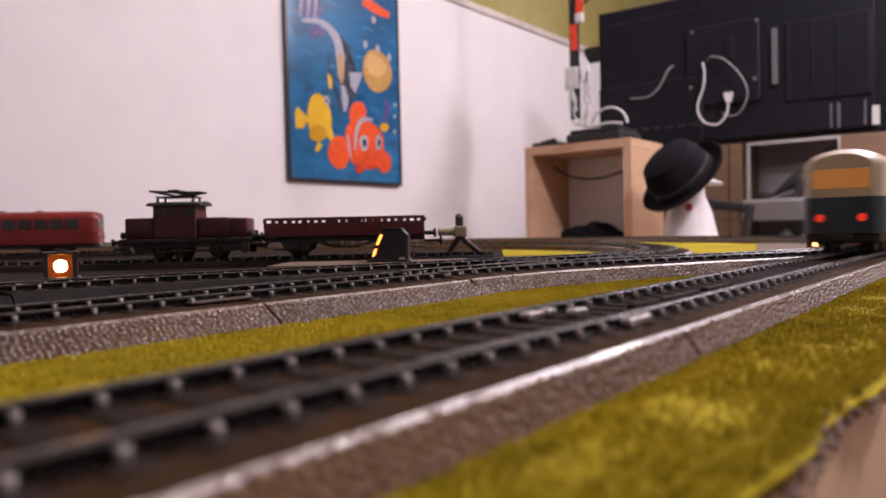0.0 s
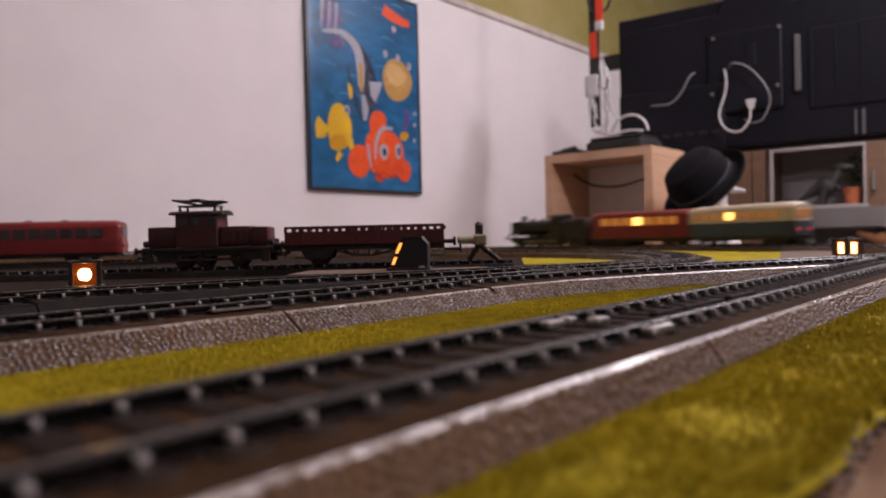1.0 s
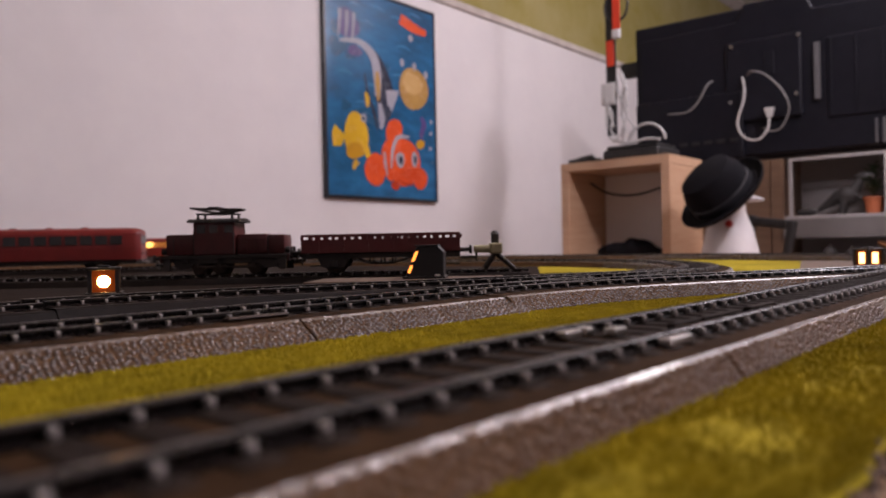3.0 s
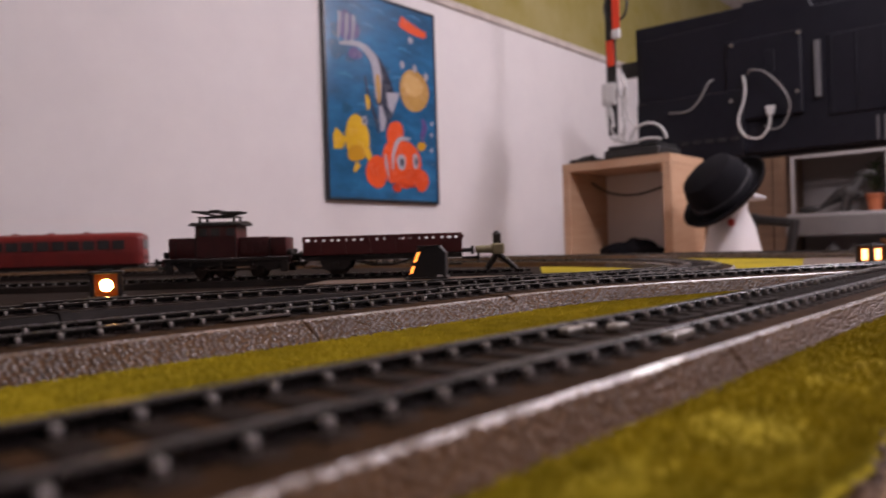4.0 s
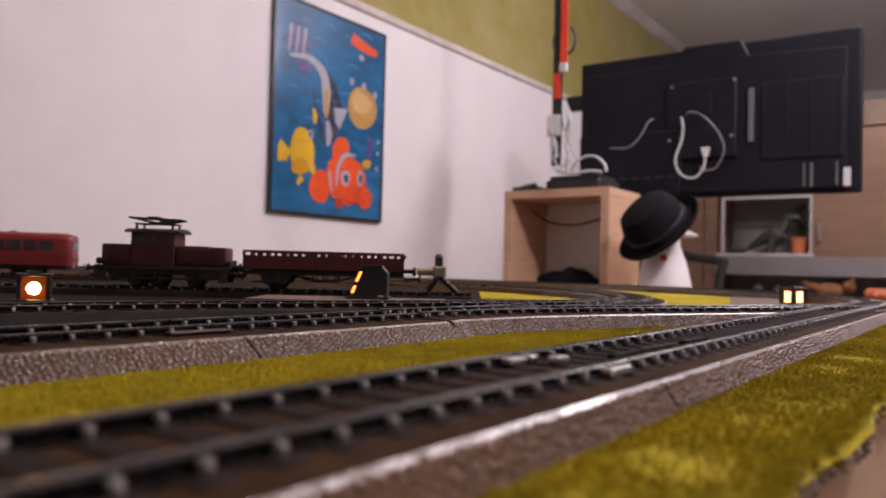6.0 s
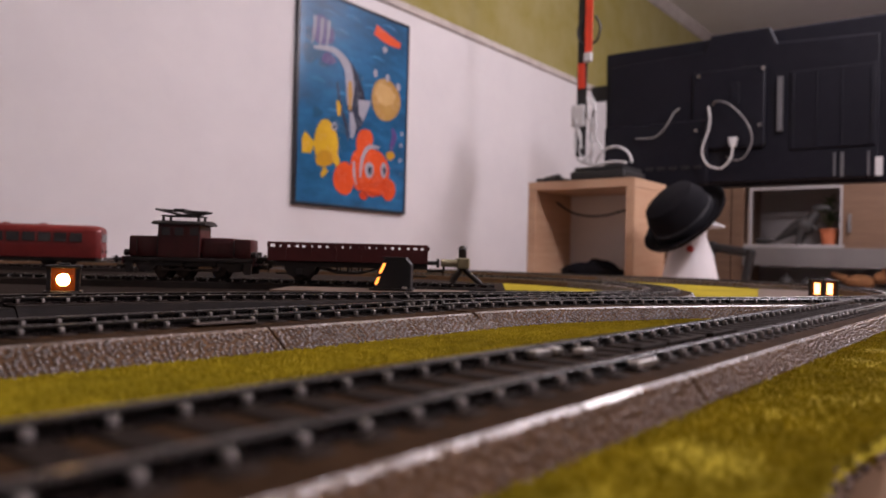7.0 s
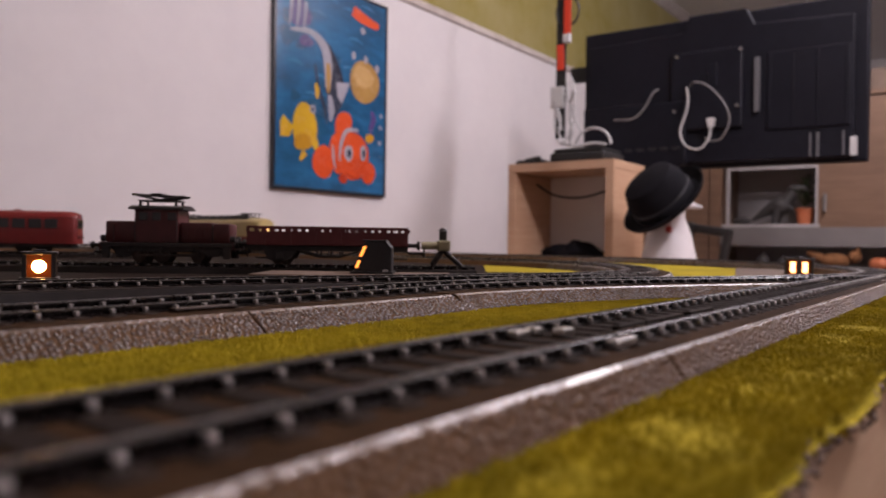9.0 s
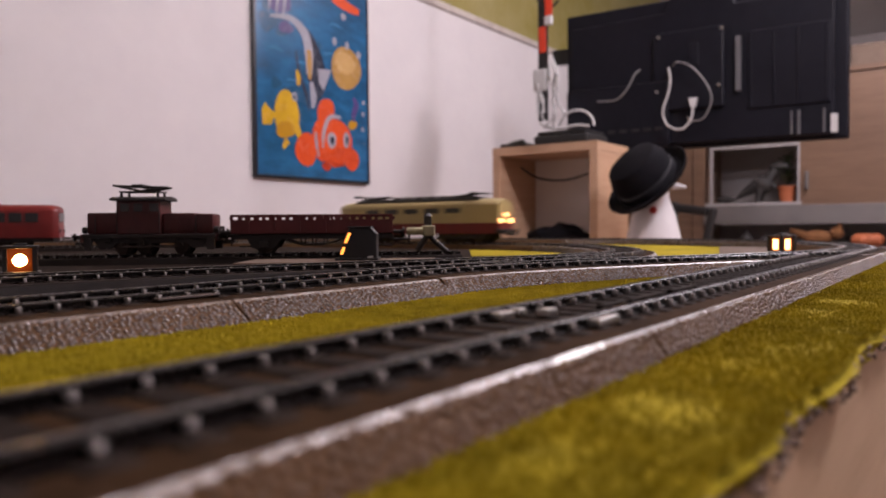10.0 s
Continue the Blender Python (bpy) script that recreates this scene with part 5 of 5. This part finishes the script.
def lantern(x, y, head, size, label, z=0.0, single=False):
    th = thing("turnout_lantern", label, "track lantern", pose(x, y, z, 0, 0, head), "turnout lanterns")
    s = size
    part("base", box((-0.62 * s, -0.62 * s, 0), (0.62 * s, 0.62 * s, 0.10 * s), 0.02 * s), BLACK, th)
    for qx in (-1, 1):
        for qy in (-1, 1):
            part("corner_post", box((qx * 0.46 * s - 0.07 * s, qy * 0.46 * s - 0.07 * s, 0.101 * s), (qx * 0.46 * s + 0.07 * s, qy * 0.46 * s + 0.07 * s, 0.92 * s)), BLACK, th)
    part("cap", box((-0.58 * s, -0.58 * s, 0.921 * s), (0.58 * s, 0.58 * s, 1.02 * s), 0.03 * s), BLACK, th)
    part("finial", box((-0.2 * s, -0.2 * s, 1.021 * s), (0.2 * s, 0.2 * s, 1.10 * s), 0.02 * s), BLACK, th)
    part("amber_glass", box((-0.42 * s, -0.42 * s, 0.102 * s), (0.42 * s, 0.42 * s, 0.918 * s), 0.02 * s), LAMP_RIM, th, "amber lantern glass lit from inside")
    if single:
        part("lens", ball((-0.42 * s, 0, 0.50 * s), 0.215 * s, u=20, v=12, squash=(0.35, 1, 1)), LAMP_HOT, th, "bright lamp lens", smooth=True)
        part("slit", box((0.20 * s, -0.445 * s, 0.20 * s), (0.28 * s, -0.425 * s, 0.80 * s), 0.01 * s), LAMP_ORANGE, th, "glowing side slit")
    else:
        part("pane", box((-0.455 * s, -0.19 * s, 0.20 * s), (-0.425 * s, 0.19 * s, 0.80 * s), 0.01 * s), LAMP_ORANGE, th, "bright lantern pane")
        part("pane", box((-0.19 * s, -0.455 * s, 0.20 * s), (0.19 * s, -0.425 * s, 0.80 * s), 0.01 * s), LAMP_ORANGE, th, "bright lantern pane")
        part("pane", box((-0.19 * s, 0.425 * s, 0.20 * s), (0.19 * s, 0.455 * s, 0.80 * s), 0.01 * s), LAMP_ORANGE, th, "bright lantern pane")
    return th


def house_lantern():
    x, y = 0.2791, 0.2493
    th = thing("signal_hut_lantern", "black pitched-roof lantern box with two glowing slots", "track lantern", pose(x, y, 0.0046, 0, 0, 36.5), "turnout lanterns")
    body = part("housing", prism([(y2, z2) for y2, z2 in [(-0.0082, 0), (0.0108, 0), (0.0072, 0.0125), (0.0050, 0.0160), (-0.0052, 0.0164), (-0.0082, 0.0132)]], -0.008, 0.008, axis="x", bevel=0.0006), BLACK, th)
    part("roof_lip", box((-0.0088, -0.0056, 0.0160), (0.0085, 0.0060, 0.0168), 0.0003), BLACK, th)
    for y0, z0, y1, z1 in ((0.0094, 0.0030, 0.0080, 0.0066), (0.0074, 0.0086, 0.0052, 0.0136)):
        bm = bmesh.new()
        for k in range(1):
            vs = [bm.verts.new((-0.0084, y0 + 0.0004, z0)), bm.verts.new((-0.0084, y0 - 0.0010, z0)), bm.verts.new((-0.0084, y1 - 0.0010, z1)), bm.verts.new((-0.0084, y1 + 0.0004, z1))]
            f = bm.faces.new(vs)
            ex = bmesh.ops.extrude_face_region(bm, geom=[f])
            for v in ex["geom"]:
                if isinstance(v, bmesh.types.BMVert):
                    v.co.x += 0.0012
        bmesh.ops.recalc_face_normals(bm, faces=bm.faces[:])
        part("glowing_slot", bm, WINDOW_ORANGE, th, "glowing orange slot")
    part("latch", box((-0.0088, -0.0065, 0.0006), (-0.0078, -0.0038, 0.0022), 0.0003), STEEL, th)
    part("foot", box((-0.0095, -0.0090, -0.0002), (0.0095, 0.0122, 0.0012), 0.0003), BLACK, th)


house_lantern()
lantern(0.5895, 0.1125, 56, 0.0130, "small black lantern with bright orange panes beside the turnout")
lantern(0.158, 0.343, 62, 0.0125, "small lantern glowing bright orange beside the sidings", 0.0012, True)
# card plates and grass patch edges near the hut lantern
c36 = pose(0.0, 0.0, 0.0012, 0, 0, 36.5)
tagged(part("ground_plate", box((0.346, -0.003, 0), (0.392, 0.092, 0.0034), 0.0004, turn=c36), PLATE), "grey-tan card plate lying beside the turnouts", "plate")
tagged(part("ground_plate", box((0.352, -0.045, 0), (0.388, -0.006, 0.0032), 0.0004, turn=c36), PLATE), "grey-tan card plate lying beside the turnouts", "plate")
tagged(part("silver_disc", rod((0.163, 0.2386, 0.0010), (0.163, 0.2386, 0.0024), 0.0034, n=24, bevel=0.0005), STEEL, smooth=True), "small bright metal disc between the tracks", "disc")
for x, y, w in ((0.0905, 0.1385, 0.016), (0.094, 0.1655, 0.016)):
    tagged(part("track_connector", box((x, y - 0.0012, BED + 0.0003), (x + w, y + 0.0012, BED + 0.0010), 0.0004), WHEEL), "dull metal track connector tongue", "connector")
for x, y, l in ((0.1005, Y_OUT + GAUGE / 2 - 0.0024, 0.0048), (0.1070, Y_OUT + GAUGE / 2 - 0.0022, 0.0026), (0.1015, Y_OUT - GAUGE / 2 - 0.0024, 0.0075), (0.109, Y_OUT + 0.002, 0.004)):
    tagged(part("rail_joiner", box((x, y - 0.0012, BED + 0.0002), (x + l, y + 0.0012, BED + 0.0016), 0.0004), STEEL), "shiny metal joiner tab at a rail joint", "rail joiner")
blades = thing("turnout_tongues", "dark metal turnout tongues between the near rails", "turnout")
for x, l in ((0.122, 0.012), (0.135, 0.02), (0.16, 0.016)):
    part("tongue", box((x, Y_OUT - 0.0035, BED + 0.0002), (x + l, Y_OUT - 0.0018, BED + 0.0014), 0.0003), SLEEPER, blades)

# flock tufts on the mat, nearest strips
def tufts(name, strips, count, seed):
    rnd = random.Random(seed)
    verts, faces = [], []
    area = [abs((b - a) * (d - c)) for a, b, c, d in strips]
    for (a, b, c, d), k in zip(strips, area):
        for _ in range(int(count * k / sum(area))):
            x = a + (b - a) * rnd.random() ** 1.4
            y = rnd.uniform(c if c > 0.04 else edge(x), d)
            if y < ragged(x) + 0.0003:
                continue
            z = 0.0004 if y > 0.04 else 0.0008
            h, w, an = rnd.uniform(0.0001, 0.00038), rnd.uniform(0.0003, 0.0006), rnd.uniform(0, 6.28)
            i = len(verts)
            for q in range(4):
                verts.append((x + w * math.cos(an + q * 1.5708), y + w * math.sin(an + q * 1.5708), z - 0.0004))
            verts.append((x + rnd.uniform(-0.0003, 0.0003), y + rnd.uniform(-0.0003, 0.0003), z + h))
            faces += [(i, i + 1, i + 4), (i + 1, i + 2, i + 4), (i + 2, i + 3, i + 4), (i + 3, i, i + 4)]
    me = bpy.data.meshes.new(name)
    me.from_pydata(verts, [], faces)
    me.update()
    me.materials.append(GRASS)
    ob = new(name, me)
    ob.parent = layout
    tagged(ob, kind="stuff")


tufts("grass_flock", [(0.02, CUT_X, EDGE_Y + 0.0005, Y_OUT - HALF_FOOT + 0.001), (0.02, 0.36, Y_OUT + HALF_FOOT - 0.001, Y_IN - HALF_FOOT + 0.001)], 95000, 11)


# ---- moving trains ----
def steam_loco():
    th = thing("steam_locomotive", "black steam locomotive with tender drawing the lit coaches", "locomotive", group="moving train")
    part("frame", box((-0.056, -0.011, 0.0085), (0.060, 0.011, 0.0115), 0.0004), STEAM_BLACK, th)
    part("boiler", rod((-0.006, 0, 0.0245), (0.052, 0, 0.0245), 0.0098, n=28, bevel=0.001), STEAM_BLACK, th, smooth=True)
    part("smokebox_door", rod((0.052, 0, 0.0245), (0.0545, 0, 0.0245), 0.0082, n=24, r2=0.0050), STEAM_BLACK, th, smooth=True)
    part("chimney", rod((0.043, 0, 0.033), (0.043, 0, 0.0415), 0.0030, n=16, r2=0.0036), STEAM_BLACK, th, smooth=True)
    for x in (0.012, 0.028):
        part("dome", ball((x, 0, 0.0335), 0.0042, squash=(1, 1, 1.1)), STEAM_BLACK, th, smooth=True)
    cab = part("cab", box((-0.024, -0.0142, 0.0116), (-0.0055, 0.0142, 0.0385), 0.0006), STEAM_BLACK, th)
    part("cab_roof", prism([(-0.0152, 0.0385), (0.0152, 0.0385), (0.010, 0.0412), (0, 0.0422), (-0.010, 0.0412)], -0.027, -0.003, axis="x"), STEAM_BLACK, cab)
    for s in (-1, 1):
        part("cab_window", box((-0.019, min(s * 0.0142, s * 0.0146), 0.0275), (-0.011, max(s * 0.0142, s * 0.0146), 0.0345), 0.0003), GLASS_DARK, cab)
        part("running_plate", box((-0.006, min(s * 0.0095, s * 0.0146), 0.0150), (0.056, max(s * 0.0095, s * 0.0146), 0.0162), 0.0003), STEAM_BLACK, th)
        part("cylinder", rod((0.040, s * 0.0122, 0.0085), (0.054, s * 0.0122, 0.0085), 0.0040, n=18, bevel=0.0005), STEAM_BLACK, th, smooth=True)
        part("smoke_deflector", box((0.040, min(s * 0.0128, s * 0.0135), 0.017), (0.056, max(s * 0.0128, s * 0.0135), 0.0335), 0.0003), STEAM_BLACK, th)
        for x in (-0.010, 0.008, 0.026):
            bm = rod((x, s * 0.0072, 0.0078), (x, s * 0.0098, 0.0078), 0.0078, n=28, bevel=0.0004)
            part("driving_wheel", bm, WHEEL, th, smooth=True)
        part("coupling_rod", box((-0.012, min(s * 0.0112, s * 0.0120), 0.0058), (0.045, max(s * 0.0112, s * 0.0120), 0.0072), 0.0003), CLIP, th)
    part("tender", box((-0.0585, -0.0138, 0.0116), (-0.0265, 0.0138, 0.0315), 0.0010), STEAM_BLACK, th)
    bm = bmesh.new()
    rnd = random.Random(5)
    for k in range(60):
        ball((rnd.uniform(-0.055, -0.030), rnd.uniform(-0.010, 0.010), 0.0315 + rnd.uniform(0, 0.0035)), rnd.uniform(0.0012, 0.0024), bm, 6, 4)
    tagged(part("coal", bm, UNDER, th), kind="stuff")
    for x in (-0.052, -0.042, -0.033, 0.048):
        wheel_pair(th, x, 0.0048)
    buffers(th, 0.060, 1)
    buffers(th, -0.0585, -1, reach=0.005)
    for q in (-0.009, 0.009):
        part("head_lamp", rod((0.058, q, 0.0165), (0.0605, q, 0.0165), 0.0022, n=14), GLASS_DARK, th)
    return th


def express_loco():
    th = thing("express_electric_locomotive", "beige and wine red electric express locomotive with roof pantographs", "locomotive", group="moving train")
    L, B = 0.1030, 0.0160
    body = part("body", rounded_shell(L, B, 0.0085, 0.0425, nose=0.026, crown=0.008), OCHRE, th, smooth=True)
    band(th, L, B, 0.0082, 0.0185, WINE, "lower_panel", nose=0.026)
    part("roof_strip", box((-0.080, -0.0105, 0.0408), (0.080, 0.0105, 0.0436), 0.0008), ROOF_GREY, th)
    for s in (-1, 1):
        part("front_window", box((min(s * (L - 0.012), s * (L - 0.0005)), -0.0105, 0.0285), (max(s * (L - 0.012), s * (L - 0.0005)), 0.0105, 0.0350), 0.0008, turn=None), GLASS_DARK, body)
        for q in (-0.0085, 0.0085):
            part("head_lamp", rod((s * (L - 0.002), q, 0.0205), (s * (L + 0.0014), q, 0.0205), 0.0020, n=14), LAMP_ORANGE if s > 0 else GLASS_DARK, th)
        part("front_top_lamp", rod((s * (L - 0.004), 0, 0.0262), (s * (L + 0.001), 0, 0.0262), 0.0018, n=14), LAMP_ORANGE if s > 0 else GLASS_DARK, th)
        part("buffer_beam", box((min(s * (L - 0.003), s * (L + 0.001)), -0.0135, 0.0080), (max(s * (L - 0.003), s * (L + 0.001)), 0.0135, 0.0125), 0.0004), UNDER, th)
        buffers(th, s * L, s, z=0.0105)
        coupling(th, s * L, s)
        x = s * 0.060
        for q in (-1, 1):
            part("bogie_side", box((x - 0.030, min(q * 0.0110, q * 0.0138), 0.0030), (x + 0.030, max(q * 0.0110, q * 0.0138), 0.0080), 0.0008), UNDER, th)
        for d in (-0.022, 0.0, 0.022):
            wheel_pair(th, x + d, 0.0066)
        pan = part("pantograph", box((s * 0.058 - 0.016, -0.009, 0.0440), (s * 0.058 + 0.016, 0.009, 0.0448), 0.0003), UNDER, th)
        for q in (-1, 1):
            part("arm", rod((s * 0.058 - 0.018, q * 0.006, 0.0448), (s * 0.058 + 0.018, q * 0.004, 0.0475), 0.0007, n=8), UNDER, pan)
        part("contact_shoe", box((s * 0.058 + s * 0.012, -0.015, 0.0470), (s * 0.058 + s * 0.020, 0.015, 0.0482), 0.0004), UNDER, pan)
    for s in (-1, 1):
        for k in range(5):
            x = -0.052 + 0.026 * k
            part("side_louvre", box((x - 0.009, min(s * B, s * (B + 0.0004)), 0.0285), (x + 0.009, max(s * B, s * (B + 0.0004)), 0.0335), 0.0003), ROOF_GREY, body)
    for k in range(5):
        part("roof_box", box((-0.032 + 0.015 * k, -0.006, 0.0437), (-0.022 + 0.015 * k, 0.006, 0.0462), 0.0005), ROOF_GREY, th)
    return th


TRAIN_ENGINE = steam_loco()
TRAIN_RED = coach("red_coach", "red coach with softly lit windows, second in the moving train", "coach", 0.0680, 0.0150, 0.0085, 0.0240, 0.0405, BRIGHT_RED, BRIGHT_RED, BRIGHT_RED, LIT, 7, (3,), group="moving train")
TRAIN_CREAM = coach("cream_blue_coach", "cream and blue-green coach with amber windows at the train's end", "coach", 0.0740, 0.0150, 0.0085, 0.0262, 0.0415, TEAL, CREAM, CREAM, DIM, 8, (4,), crown=0.0065, group="moving train", tail=True)
EXPRESS = express_loco()


OUTER = (X_S, Y_OUT, R_OUT, TOP_Y)
INNER = (X_I, Y_IN, R_IN, TOP_IN)


def loop_point(s, loop):
    """A place on a loop, s metres from x = 0 along its near straight."""
    x0, y0, r, top = loop
    quarter = r * math.pi / 2
    if s < x0:
        return s, y0
    s -= x0
    if s < quarter:
        return x0 + r * math.sin(s / r), y0 + r * (1 - math.cos(s / r))
    s -= quarter
    if s < top - y0 - r:
        return x0 + r, y0 + r + s
    s -= top - y0 - r
    if s < quarter:
        return x0 + r * math.cos(s / r), top + r * math.sin(s / r)
    return x0 - (s - quarter), top + r


def on_loop(s, base, loop, back=False):
    x0, y0 = loop_point(s - base, loop)
    x1, y1 = loop_point(s + base, loop)
    head = math.degrees(math.atan2(y1 - y0, x1 - x0))
    return pose((x0 + x1) / 2, (y0 + y1) / 2, RAIL_TOP, 0, 0, head + (180 if back else 0))


def motions():
    steps = [0.1 * k for k in range(101)]
    # the steam train runs away round the outer loop, and the express comes back on the inner one
    for ob, centre, base in ((TRAIN_ENGINE, 1.268, 0.035), (TRAIN_RED, 1.135, 0.042), (TRAIN_CREAM, 0.995, 0.046)):
        walk(ob, [(t, on_loop(min(centre + 0.493 * (t - 1.2), centre + 2.05), base, OUTER)) for t in steps])
    walk(EXPRESS, [(t, on_loop(min(0.801 + 0.370 * (10 - t), 2.35), 0.058, INNER, True)) for t in steps])


motions()
